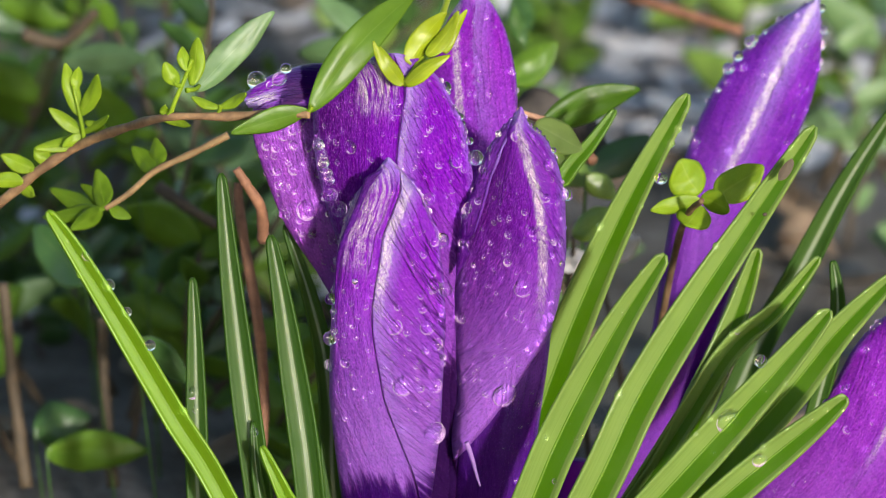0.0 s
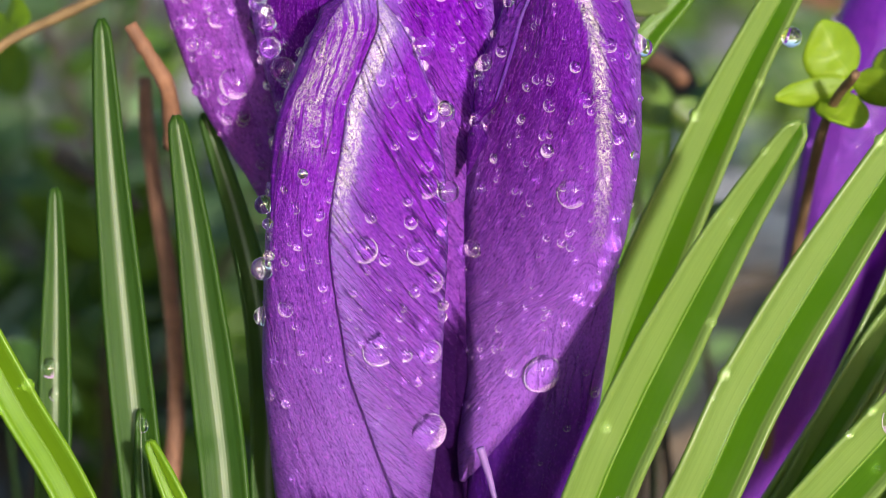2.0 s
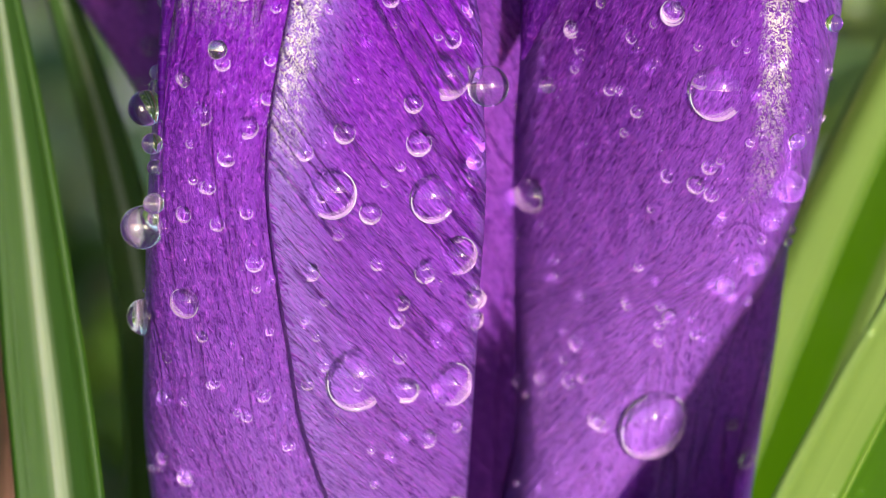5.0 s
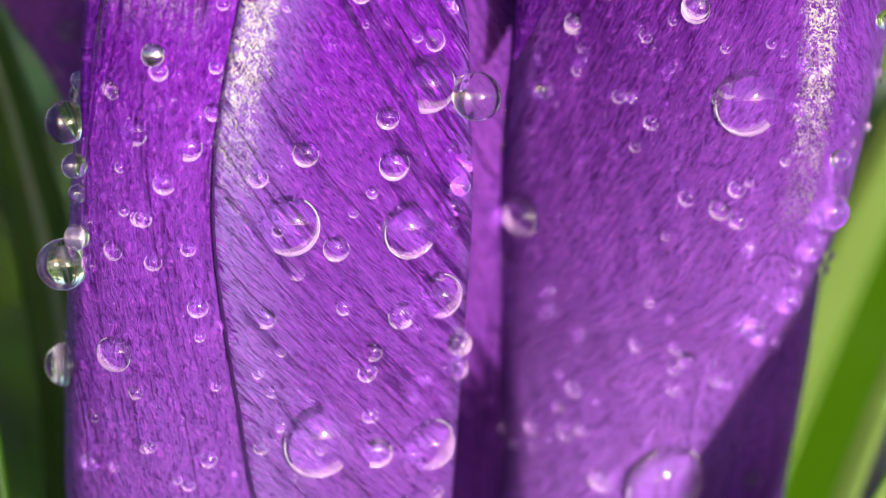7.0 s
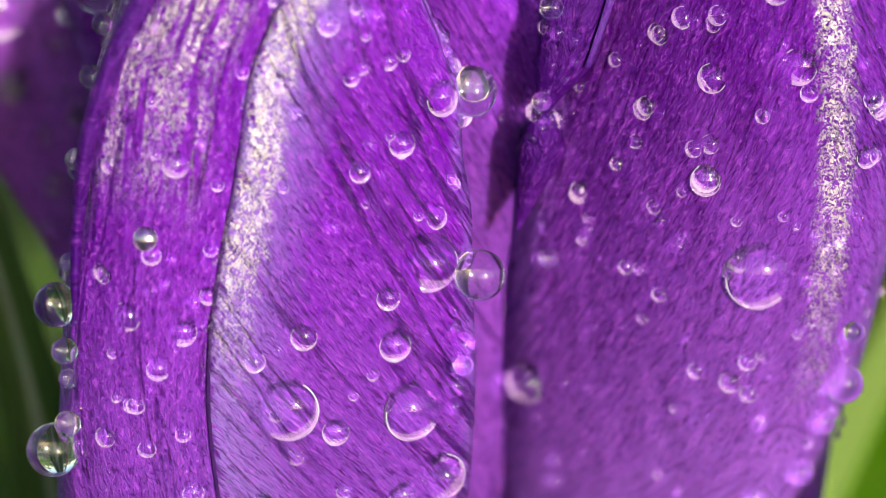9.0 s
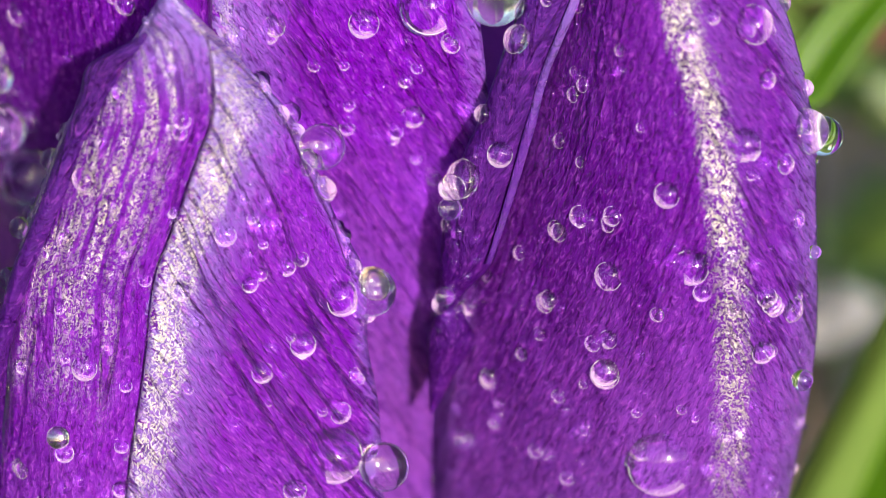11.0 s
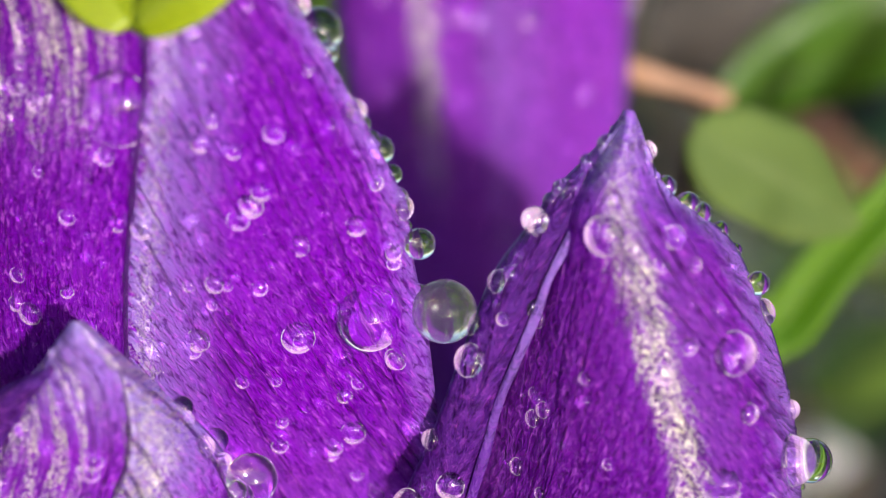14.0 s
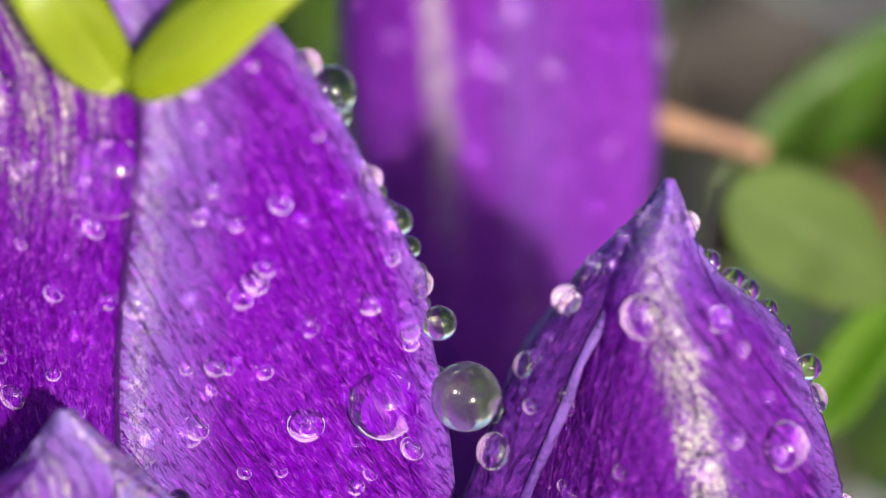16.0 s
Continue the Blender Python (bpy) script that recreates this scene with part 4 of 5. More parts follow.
stem(tip_sprig, "twig", [(-4, 16.4, -5), (-2.6, 18.4, -4.2), (-0.8, 21.9, 0), (1, 27.8, 8)], 0.3, 0.4, LEAF_TIP, ns=12, nr=8)

bud_shoot = thing("leafy_shoot", at(27.2, 5.5, 11), "small yellow-green leaves with a drop", "shoot")
for b, t, wd, fc in (([(26.9, 5.8, 11)], [(24.8, 9.4, 10)], 4.2, 0.2), ([(27.2, 5.5, 11)], [(30, 4.1, 9)], 2.6, 0.5), ([(27.2, 5.2, 11)], [(21.8, 4, 10)], 2.0, -0.4),
                     ([(28.7, 5.5, 11)], [(33.7, 8.9, 11)], 4.2, -0.3), ([(27.2, 4.6, 11)], [(25.4, 2.5, 9)], 3.6, 0.4)):
    oval(bud_shoot, "leaf", b[0], t[0], wd, LEAF_YOUNG, fc, 0.25, 0.06)
stem(bud_shoot, "twig", [(26.8, 5.1, 6), (25.1, 1.3, 14), (23.3, -16.4, 30), (20.7, -49.7, 40)], 0.3, 0.5, BARK)

# ---- what grows and lies behind ----
rng = random.Random(5)


def on_ground(u, w):
    """The height v at which the ground lies under (u, w)."""
    v = -50.0
    for _ in range(4):
        p = at(u, v, w)
        v += (ground_height(p.x, p.y) - p.z) / MM / math.cos(PITCH)
    return v


def shrub_shoot(u, w, height, lean, leaves, mat, size, bark=BARK_DARK, label="leafy shrub shoot in shade"):
    """An upright shoot from the ground with paired oval leaves."""
    v0 = on_ground(u, w)
    # upwards in the world, told in u, v, w
    up = Vector((lean[0], math.cos(PITCH), -math.sin(PITCH) + lean[1]))
    line = [Vector((u, v0 - 1, w)) + up * (height * k) + Vector((rng.uniform(-2, 2), 0, rng.uniform(-2, 2))) * k for k in (0, 0.3, 0.6, 0.85, 1)]
    line = [tuple(p) for p in line]
    t = thing("shrub_shoot", at(*line[0]), label, "shrub shoot", "shrub shoots")
    stem(t, "branch", line, 0.6 * size / 9, 0.3 * size / 9, bark, ns=14, nr=6)
    for k in range(leaves):
        s = 0.25 + 0.75 * (k + rng.random()) / leaves
        p = spline(line, min(1, s))
        a = rng.uniform(0, 2 * math.pi)
        d = Vector((math.cos(a), rng.uniform(0.0, 0.9), math.sin(a) * 0.8)).normalized()
        ln = size * rng.uniform(0.7, 1.25)
        oval(t, "leaf", tuple(p), tuple(p + d * ln), ln * rng.uniform(0.38, 0.52), mat, rng.uniform(-0.8, 0.8), 0.2, rng.uniform(-0.06, 0.1), ns=8, nf=6)
    return t


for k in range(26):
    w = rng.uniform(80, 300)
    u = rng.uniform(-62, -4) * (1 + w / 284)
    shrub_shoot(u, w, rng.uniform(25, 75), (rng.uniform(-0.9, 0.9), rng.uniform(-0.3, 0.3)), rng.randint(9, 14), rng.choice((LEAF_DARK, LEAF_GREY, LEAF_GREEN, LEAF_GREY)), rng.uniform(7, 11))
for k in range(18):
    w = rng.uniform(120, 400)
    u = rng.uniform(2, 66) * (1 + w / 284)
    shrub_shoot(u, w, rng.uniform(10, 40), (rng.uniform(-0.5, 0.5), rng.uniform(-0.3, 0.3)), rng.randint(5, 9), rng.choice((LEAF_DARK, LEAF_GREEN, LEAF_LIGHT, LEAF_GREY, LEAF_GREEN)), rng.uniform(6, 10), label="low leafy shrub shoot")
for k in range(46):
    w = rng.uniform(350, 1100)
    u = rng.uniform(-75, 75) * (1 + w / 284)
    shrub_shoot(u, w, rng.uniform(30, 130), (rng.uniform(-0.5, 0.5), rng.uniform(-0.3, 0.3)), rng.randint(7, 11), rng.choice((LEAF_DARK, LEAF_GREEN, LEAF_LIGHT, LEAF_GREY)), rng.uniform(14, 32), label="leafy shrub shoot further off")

# reddish stems and fallen twigs
for line, r in (([(-21.5, -45, 27), (-21.8, -30, 26), (-19.9, -20, 25), (-20.1, -10, 24), (-21.7, 0, 23), (-22.4, 5, 23), (-22.5, 7.4, 23)], 0.75), ([(-19.2, 1.0, 14), (-19.2, 4.3, 11), (-20.4, 6.5, 9.5), (-21.7, 8.5, 9)], 0.7), ([(-51.3, -29.1, 60), (-52.8, -14.4, 58), (-53.5, -4, 56)], 0.9), ([(-41.3, -29.6, 66), (-42.1, -18.2, 64), (-42.2, -8.3, 62)], 0.9),
                ([(-22.8, 12.2, 13), (-26.6, 10.3, 13.5), (-30.7, 8.4, 14), (-33.5, 6.0, 14), (-36.0, 4.4, 14)], 0.42), ([(24.2, 37.7, 120), (32, 34.4, 115), (41.9, 30.8, 110)], 1.0), ([(-56.2, 28.9, 90), (-51.2, 27.9, 92), (-46.4, 31.9, 90)], 1.0),
                ([(-35.2, 7.8, 62), (-31.5, 5.3, 60), (-27.7, 2.9, 60)], 0.9), ([(13.3, 13, 42), (15.4, 11.7, 38), (17.2, 10.1, 36)], 0.9)):
    t = thing("twig", at(*line[0]), "bare reddish-brown twig among the leaves", "twig", "bare twigs")
    stem(t, "branch", line, r, r * 0.7, BARK_DRY if r == 0.42 else BARK_RED if line[0][0] > -22 else BARK_DARK, ns=16, nr=8)
    if r == 0.42:
        for b, e, wd in (([(-36.0, 4.4, 14)], [(-42.8, 6.6, 20)], 2.4), ([(-36.2, 4.5, 14)], [(-37.2, 8.6, 16)], 2.4), ([(-36.4, 4.3, 14)], [(-40.0, 2.2, 16)], 2.0), ([(-36.2, 4.5, 14)], [(-39.0, 7.0, 17)], 1.6),
                         ([(-35.6, 4.7, 14)], [(-33.4, 3.4, 15)], 1.5), ([(-30.7, 8.4, 14)], [(-30.9, 12.0, 16)], 2.2), ([(-30.9, 8.3, 14)], [(-33.4, 11.2, 17)], 2.0), ([(-36.4, 4.3, 14)], [(-43.4, 3.4, 19)], 1.8)):
            oval(t, "leaf", b[0], e[0], wd, LEAF_SHADE, rng.uniform(-0.5, 0.5), 0.25, 0.08)
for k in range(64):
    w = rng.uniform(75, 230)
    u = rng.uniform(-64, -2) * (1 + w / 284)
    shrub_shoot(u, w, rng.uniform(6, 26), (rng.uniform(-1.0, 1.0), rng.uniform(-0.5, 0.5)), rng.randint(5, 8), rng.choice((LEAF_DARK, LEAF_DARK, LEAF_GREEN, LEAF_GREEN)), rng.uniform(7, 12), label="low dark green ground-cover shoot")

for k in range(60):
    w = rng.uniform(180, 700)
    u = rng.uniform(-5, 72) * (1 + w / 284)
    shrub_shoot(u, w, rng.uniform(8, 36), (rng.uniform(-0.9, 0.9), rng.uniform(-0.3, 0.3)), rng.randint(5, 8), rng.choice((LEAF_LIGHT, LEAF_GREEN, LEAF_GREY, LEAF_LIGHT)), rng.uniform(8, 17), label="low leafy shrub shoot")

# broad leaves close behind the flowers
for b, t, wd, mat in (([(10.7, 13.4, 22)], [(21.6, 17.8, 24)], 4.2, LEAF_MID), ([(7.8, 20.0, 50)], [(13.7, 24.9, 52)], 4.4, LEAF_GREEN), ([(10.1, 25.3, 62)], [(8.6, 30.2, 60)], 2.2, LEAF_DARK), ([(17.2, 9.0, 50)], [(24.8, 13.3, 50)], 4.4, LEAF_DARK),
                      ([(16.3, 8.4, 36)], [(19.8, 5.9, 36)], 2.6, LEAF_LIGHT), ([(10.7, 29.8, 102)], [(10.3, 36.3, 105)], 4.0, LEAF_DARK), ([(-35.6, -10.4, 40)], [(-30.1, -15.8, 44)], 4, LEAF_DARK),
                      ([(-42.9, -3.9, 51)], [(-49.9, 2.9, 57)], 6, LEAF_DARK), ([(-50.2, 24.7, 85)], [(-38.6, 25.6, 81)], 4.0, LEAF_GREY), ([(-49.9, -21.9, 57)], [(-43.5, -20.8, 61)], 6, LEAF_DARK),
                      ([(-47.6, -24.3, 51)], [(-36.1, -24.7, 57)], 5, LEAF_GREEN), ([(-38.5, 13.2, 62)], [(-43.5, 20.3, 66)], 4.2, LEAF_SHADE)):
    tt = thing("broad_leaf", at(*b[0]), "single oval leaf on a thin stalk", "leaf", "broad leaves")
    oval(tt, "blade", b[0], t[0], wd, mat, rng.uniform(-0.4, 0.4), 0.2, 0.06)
    stem(tt, "stalk", [b[0], (b[0][0] * 0.98, b[0][1] - 12, b[0][2] + 6), (b[0][0] * 0.95, on_ground(b[0][0] * 0.95, b[0][2] + 16) - 1, b[0][2] + 16)], 0.12, 0.2, LEAF_DARK, ns=10, nr=6)


for b, t, wd, mat in (((11.1, 11.8, 40), (17.4, 7.7, 40), 4.2, LEAF_LIGHT), ((9.7, 13.3, 11), (14.7, 10.6, 11.5), 3.5, LEAF_PALE), ((15.0, 1.6, 38), (19.4, 4.6, 36), 3.6, LEAF_LIGHT), ((16.5, -1.9, 46), (21.5, 1.7, 44), 3.6, LEAF_GREY)):
    tt = thing("broad_leaf", at(*b), "single oval leaf on a thin stalk", "leaf", "broad leaves")
    oval(tt, "blade", b, t, wd, mat, rng.uniform(-0.3, 0.3), 0.2, 0.06)
    stem(tt, "stalk", [b, (b[0] * 0.98, b[1] - 12, b[2] + 6), (b[0] * 0.95, on_ground(b[0] * 0.95, b[2] + 16) - 1, b[2] + 16)], 0.2, 0.3, BARK_DARK, ns=10, nr=6)
for b, t, wd in (((8.1, 15.1, 48), (15.5, 16.1, 48), 6.5), ((11.8, 17.3, 56), (20.0, 10.3, 54), 6.0)):
    tt = thing("dead_leaf", at(*b), "brown withered leaf caught among the stems", "leaf", "dead leaves")
    oval(tt, "blade", b, t, wd, WITHERED, 0.3, 0.3, 0.08)
    stem(tt, "stalk", [b, (b[0] + 3, b[1] - 14, b[2] + 4), (b[0] + 5, on_ground(b[0] + 5, b[2] + 12) - 1, b[2] + 12)], 0.3, 0.4, BARK_DARK, ns=10, nr=6)
for b, t, wd in (((13.3, -2.2, 40), (16.9, -0.6, 38), 2.8), ((19, -1.3, 60), (23.9, 1.5, 58), 4.0)):
    tt = thing("dead_leaf", at(*b), "bleached pale leaf caught among the stems", "leaf", "dead leaves")
    oval(tt, "blade", b, t, wd, PALE, 0.2, 0.25, 0.08)
    stem(tt, "stalk", [b, (b[0] + 3, b[1] - 14, b[2] + 4), (b[0] + 5, on_ground(b[0] + 5, b[2] + 12) - 1, b[2] + 12)], 0.3, 0.4, BARK_DARK, ns=10, nr=6)
bare = thing("twig", at(6, 16, 17), "bare reddish-brown twig among the leaves", "twig", "bare twigs")
stem(bare, "branch", [(2, 17.6, 17), (6.5, 15.6, 17), (7.7, 14.9, 17), (9.3, 14.4, 17), (11, 13.8, 17)], 0.35, 0.42, BARK_FRESH, ns=14, nr=8)


def litter(name, n, mat, size, spread, label, lift=0.4, side=(-75, 75), start=14, drift=0.0):
    """Fallen leaf scraps scattered on the soil, curled and turned at random; drift strews them thinner and further past the edges."""
    bm = bmesh.new()
    bm.loops.layers.uv.new("form")
    for _ in range(n):
        w = start + (spread - start) * rng.random() ** 1.5
        u = rng.uniform(*side) * (1 + w / 280)
        if drift:
            patchy = 0.5 + 0.5 * noise.noise((u * 0.006, w * 0.004, 4.2))
            u += rng.gauss(0, drift * (0.15 + w / 700)) + (drift * 1.5 * rng.expovariate(1.0) * (1 + w / 300) if rng.random() < 0.30 * patchy + 0.1 else 0.0)
            w += abs(rng.gauss(0, 0.22 * w)) + (rng.expovariate(1.0) * 500 if rng.random() < 0.2 else 0.0)
        p = at(u, on_ground(u, w), w)
        a, k = rng.uniform(0, 6.3), size * rng.uniform(0.5, 1.3)
        d, e = Vector((math.cos(a), math.sin(a), rng.uniform(-0.2, 0.35))), Vector((-math.sin(a), math.cos(a), rng.uniform(-0.3, 0.3)))
        rows = []
        for i in range(5):
            s = i / 4
            half = 0.5 * k * MM * 0.55 * max(0.12, math.sin(math.pi * (0.08 + 0.88 * s)))
            c = p + d * ((s - 0.5) * k * MM) + Vector((0, 0, (0.5 + lift + 1.2 * (s - 0.5) ** 2 * k * 0.35) * MM))
            rows.append([bm.verts.new(c + e * half * x + Vector((0, 0, 0.25 * half * x * x))) for x in (-1, 0, 1)])
        for i in range(4):
            for j in range(2):
                bm.faces.new((rows[i][j], rows[i][j + 1], rows[i + 1][j + 1], rows[i + 1][j]))
    return tagged(part(name, bm, mat), label, "leaf litter", kind="stuff")


litter("leaf_litter", 1100, DEAD, 16, 1600, "brown dead leaf scraps lying on soil", side=(-150, 170), drift=50)
litter("pale_litter", 14000, PALE, 20, 1500, "bleached pale leaf scraps lying on soil", 1.0, (8, 150), 230, 60)
litter("pale_litter", 120, PALE, 20, 1000, "few bleached pale leaf scraps on soil", 1.0, (-75, 0), 120, 30)

# ---- drops ----
def turned(name, profile, n=40, mat=WATER):
    """A closed body turned about z from a profile of (radius, height), top to bottom."""
    bm = bmesh.new()
    rows = []
    for r, h in profile:
        rows.append([bm.verts.new((r * math.cos(2 * math.pi * k / n), r * math.sin(2 * math.pi * k / n), h)) for k in range(n)] if r else [bm.verts.new((0, 0, h))])
    for a, b in zip(rows, rows[1:]):
        for k in range(n):
            q = [a[k % len(a)], b[k % len(b)], b[(k + 1) % len(b)], a[(k + 1) % len(a)]]
            bm.faces.new(list(dict.fromkeys(q)))
    bmesh.ops.recalc_face_normals(bm, faces=bm.faces)
    me = bpy.data.meshes.new(name)
    bm.to_mesh(me)
    bm.free()
    me.materials.append(mat)
    me.polygons.foreach_set("use_smooth", [True] * len(me.polygons))
    return me


DROP_MESH = turned("water_drop", [(0, 1.0)] + [(math.sin(math.pi * k / 28), math.cos(math.pi * k / 28)) for k in range(1, 28)] + [(0, -1.0)])
# a resting drop: a domed cap on a flat foot; a thin ring under it paints its shade and caustic
CAP_MESH = turned("water_drop", [(0, 0.66)] + [(math.sin(1.45 * k / 20), 0.66 * math.cos(1.45 * k / 20)) for k in range(1, 21)] + [(1.0, -0.2), (0, -0.2)], 40, WATER_ON)
BALL_MESH = DROP_MESH.copy()
BALL_MESH.materials[0] = WATER_ON


BRIGHT_MESH = DROP_MESH.copy()
BRIGHT_MESH.materials[0] = WATER_BRIGHT


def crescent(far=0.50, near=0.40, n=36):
    """A drop's painted shade and caustic: a ring that is broad on both sides and thin between, in three strips from its
    inner edge outwards.
    """
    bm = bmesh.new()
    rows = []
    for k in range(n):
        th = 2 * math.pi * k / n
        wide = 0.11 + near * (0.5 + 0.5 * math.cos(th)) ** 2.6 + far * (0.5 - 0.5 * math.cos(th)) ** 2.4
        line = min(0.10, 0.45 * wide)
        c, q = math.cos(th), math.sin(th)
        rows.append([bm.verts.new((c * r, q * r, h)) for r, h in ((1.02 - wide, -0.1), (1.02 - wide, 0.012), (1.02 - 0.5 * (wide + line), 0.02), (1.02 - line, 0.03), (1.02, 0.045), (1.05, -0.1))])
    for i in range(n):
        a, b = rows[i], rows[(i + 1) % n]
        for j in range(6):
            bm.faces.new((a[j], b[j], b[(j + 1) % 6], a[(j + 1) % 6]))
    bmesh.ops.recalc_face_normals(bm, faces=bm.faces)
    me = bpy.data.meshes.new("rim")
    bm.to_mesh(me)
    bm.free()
    for mat in (WATER, CAUSTIC_FAINT, CAUSTIC_GLOW, CAUSTIC_LINE):
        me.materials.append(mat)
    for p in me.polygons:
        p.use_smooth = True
        # plain water shades the sun's side, pale strips paint the caustic opposite
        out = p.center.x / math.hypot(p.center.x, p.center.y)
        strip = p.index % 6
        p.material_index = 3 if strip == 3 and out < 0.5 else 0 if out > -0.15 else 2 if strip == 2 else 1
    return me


CAUSTIC_MESH = crescent()
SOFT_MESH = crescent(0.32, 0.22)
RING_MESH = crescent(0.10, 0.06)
UP_LEFT = (TILT.to_3x3() @ Vector((-0.8, 0.0, 0.6))).normalized()


def drop(u, v, r, key, w=0.0, label="clear round water drop on a petal", ball=False, skin=0.085, lit=None, ring=None, body=None):
    tree = SURFACES[key]
    hit, nrm, _, _ = tree.ray_cast(at(u, v, -40), AWAY)
    flat = 0.62
    if hit is None:
        near, nrm, _, _ = tree.find_nearest(at(u, v, w))
        way = at(u, v, (TILT.inverted() @ near).y / MM)
        if (way - near).length > 0.8 * r * MM:
            way = near + (way - near).normalized() * (0.8 * r * MM)
        hit, flat = way - AWAY * ((0.6 if ball else 0.0) * r * MM), 0.96
        nrm = -AWAY
    if nrm.dot(AWAY) > 0:
        nrm = -nrm
    q = Vector((0, 0, 1)).rotation_difference(nrm)
    hit = hit + nrm * (skin * MM)
    if flat < 0.9:
        ob = new("water_drop", CAP_MESH)
        ob.matrix_world = Matrix.LocRotScale(hit, q, Vector((0.93, 0.97, 1.4 if ball else 1.0)) * (r * MM))
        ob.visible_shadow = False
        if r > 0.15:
            rim = new("rim", ring or CAUSTIC_MESH)
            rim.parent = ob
            # light gathers down the sun's way, so the painted caustic is turned there
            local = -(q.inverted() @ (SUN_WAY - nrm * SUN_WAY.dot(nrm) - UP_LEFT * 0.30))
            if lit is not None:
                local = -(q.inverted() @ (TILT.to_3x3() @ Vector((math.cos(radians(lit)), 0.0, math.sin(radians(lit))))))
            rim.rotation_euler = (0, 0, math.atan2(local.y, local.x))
    else:
        ob = new("water_drop", body or DROP_MESH)
        ob.matrix_world = Matrix.LocRotScale(hit, q, (r * MM, r * MM, r * flat * MM))
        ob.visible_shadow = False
    return tagged(ob, label, "water drop", "rain drops")


DROPS_F1 = [(-2.4, -14.2, 0.47), (-1.8, -10.2, 0.45), (-5.7, -10.4, 0.34), (-2.6, -11.3, 0.29), (-2.1, -6, 0.47), (-4.6, -5.8, 0.39), (-2.3, -4.7, 0.35), (-3.7, -8.4, 0.40), (-9.4, -5.3, 0.42), (-7.9, -5.7, 0.41), (-7.2, -4.7, 0.27), (-10.1, -4.1, 0.24), (-10, -8.6, 0.30), (-9.7, -7.5, 0.16), (-10, -11.5, 0.55), (-11.1, -8.2, 0.25), (-8.9, -3.2, 0.34), (-9.4, -12.6, 0.21), (-2.7, -6.8, 0.19), (-5.5, -12.5, 0.19), (-5.8, -14.1, 0.24), (-9.8, -6.3, 0.16)]
DROPS_F2 = [(-12, -5, 0.63), (-11.7, -7.1, 0.28), (-12.3, -9.2, 0.76), (0.2, -6.1, 0.35), (0.2, -7.3, 0.35), (0.2, -8, 0.24), (-0.2, -10.9, 0.38), (-0.1, -11.7, 0.35), (-0.5, -11.7, 0.13), (-0, -13, 0.23), (-0.1, -13.5, 0.20)]
DROPS_F3 = [(-8.1, -1.2, 0.38), (-8.9, -3.2, 0.34), (-8.5, 2.4, 0.27), (-2, -0.5, 0.39), (-0.9, 0.8, 0.53), (-10, -4.2, 0.24), (-10.5, -1.8, 0.33), (-11.1, -1.3, 0.30), (-9.9, -1.2, 0.26), (-9.8, -0.3, 0.20), (-3.1, 1.5, 0.21), (-2, 1.9, 0.21)]
DROPS_F4 = [(-7.9, 4.1, 0.37), (-2.4, 1.7, 0.27), (-3.4, 1.2, 0.24), (-2, 4.5, 0.30), (-2.4, 6, 0.32), (-3.1, 6.6, 0.26), (-3.3, 7.2, 0.29), (-3.7, 7.4, 0.15), (-5.3, 1, 0.30), (-4.2, 6.6, 0.23)]
DROPS_F5 = [(-2.5, -14.2, 0.47), (-1.7, -15.8, 0.37), (-0.2, -15.5, 0.34), (-11.8, -15.7, 0.31), (-0.7, -15.3, 0.26), (-11.4, -19.1, 0.24)]
DROPS_R1 = [(7.5, -6.9, 0.33), (3.7, -5.4, 0.13), (3.1, -1.6, 0.29), (6.5, -1.3, 0.45), (6.8, -11.3, 0.30), (3.8, -13.4, 0.20), (1.6, -13.4, 0.25), (2.2, -8, 0.15), (7.4, -10.2, 0.12), (11.5, -7.6, 0.58), (10.9, -9.2, 0.37), (10.6, -10.7, 0.42), (10, -13.2, 0.25), (4.3, -14.9, 0.31)]
DROPS_R2 = [(8.9, 1.8, 0.53), (5.2, 2.7, 0.27), (4.9, 0.8, 0.28), (6.5, -1.2, 0.39), (6.6, -0.3, 0.28), (4.6, -0.2, 0.20), (4.1, -0.8, 0.19), (3.1, -1.5, 0.26), (2.5, 0.5, 0.26), (2.4, -0.2, 0.22), (2.9, 0.7, 0.15), (3.1, 1.4, 0.18), (3.4, -2.3, 0.16), (10.9, -0.6, 0.34), (8.3, -6.1, 0.16), (11.1, 0.8, 0.31)]
DROPS_R3 = [(12.6, 5.5, 0.58), (10.3, 5.2, 0.48), (8.8, 8.1, 0.38), (6.6, 1.5, 0.43), (4.8, 0.7, 0.31), (5.1, 2.8, 0.27), (5.6, 6.6, 0.24), (5.2, 5.3, 0.24), (5.8, 4.7, 0.17), (8.2, 3.8, 0.38), (10.9, 7, 0.27), (6.9, 7.8, 0.18), (11.7, 0.6, 0.38), (11.2, 0.7, 0.31), (11.3, 9.3, 0.38), (7.3, 11.4, 0.53), (9.4, 8.7, 0.23), (8.7, 10.7, 0.21), (9.5, 10.7, 0.18), (10.2, 11.4, 0.24), (10.6, 10.9, 0.18), (12.5, 2.2, 0.21), (10.7, 4.3, 0.15), (11.8, 3.1, 0.15)]
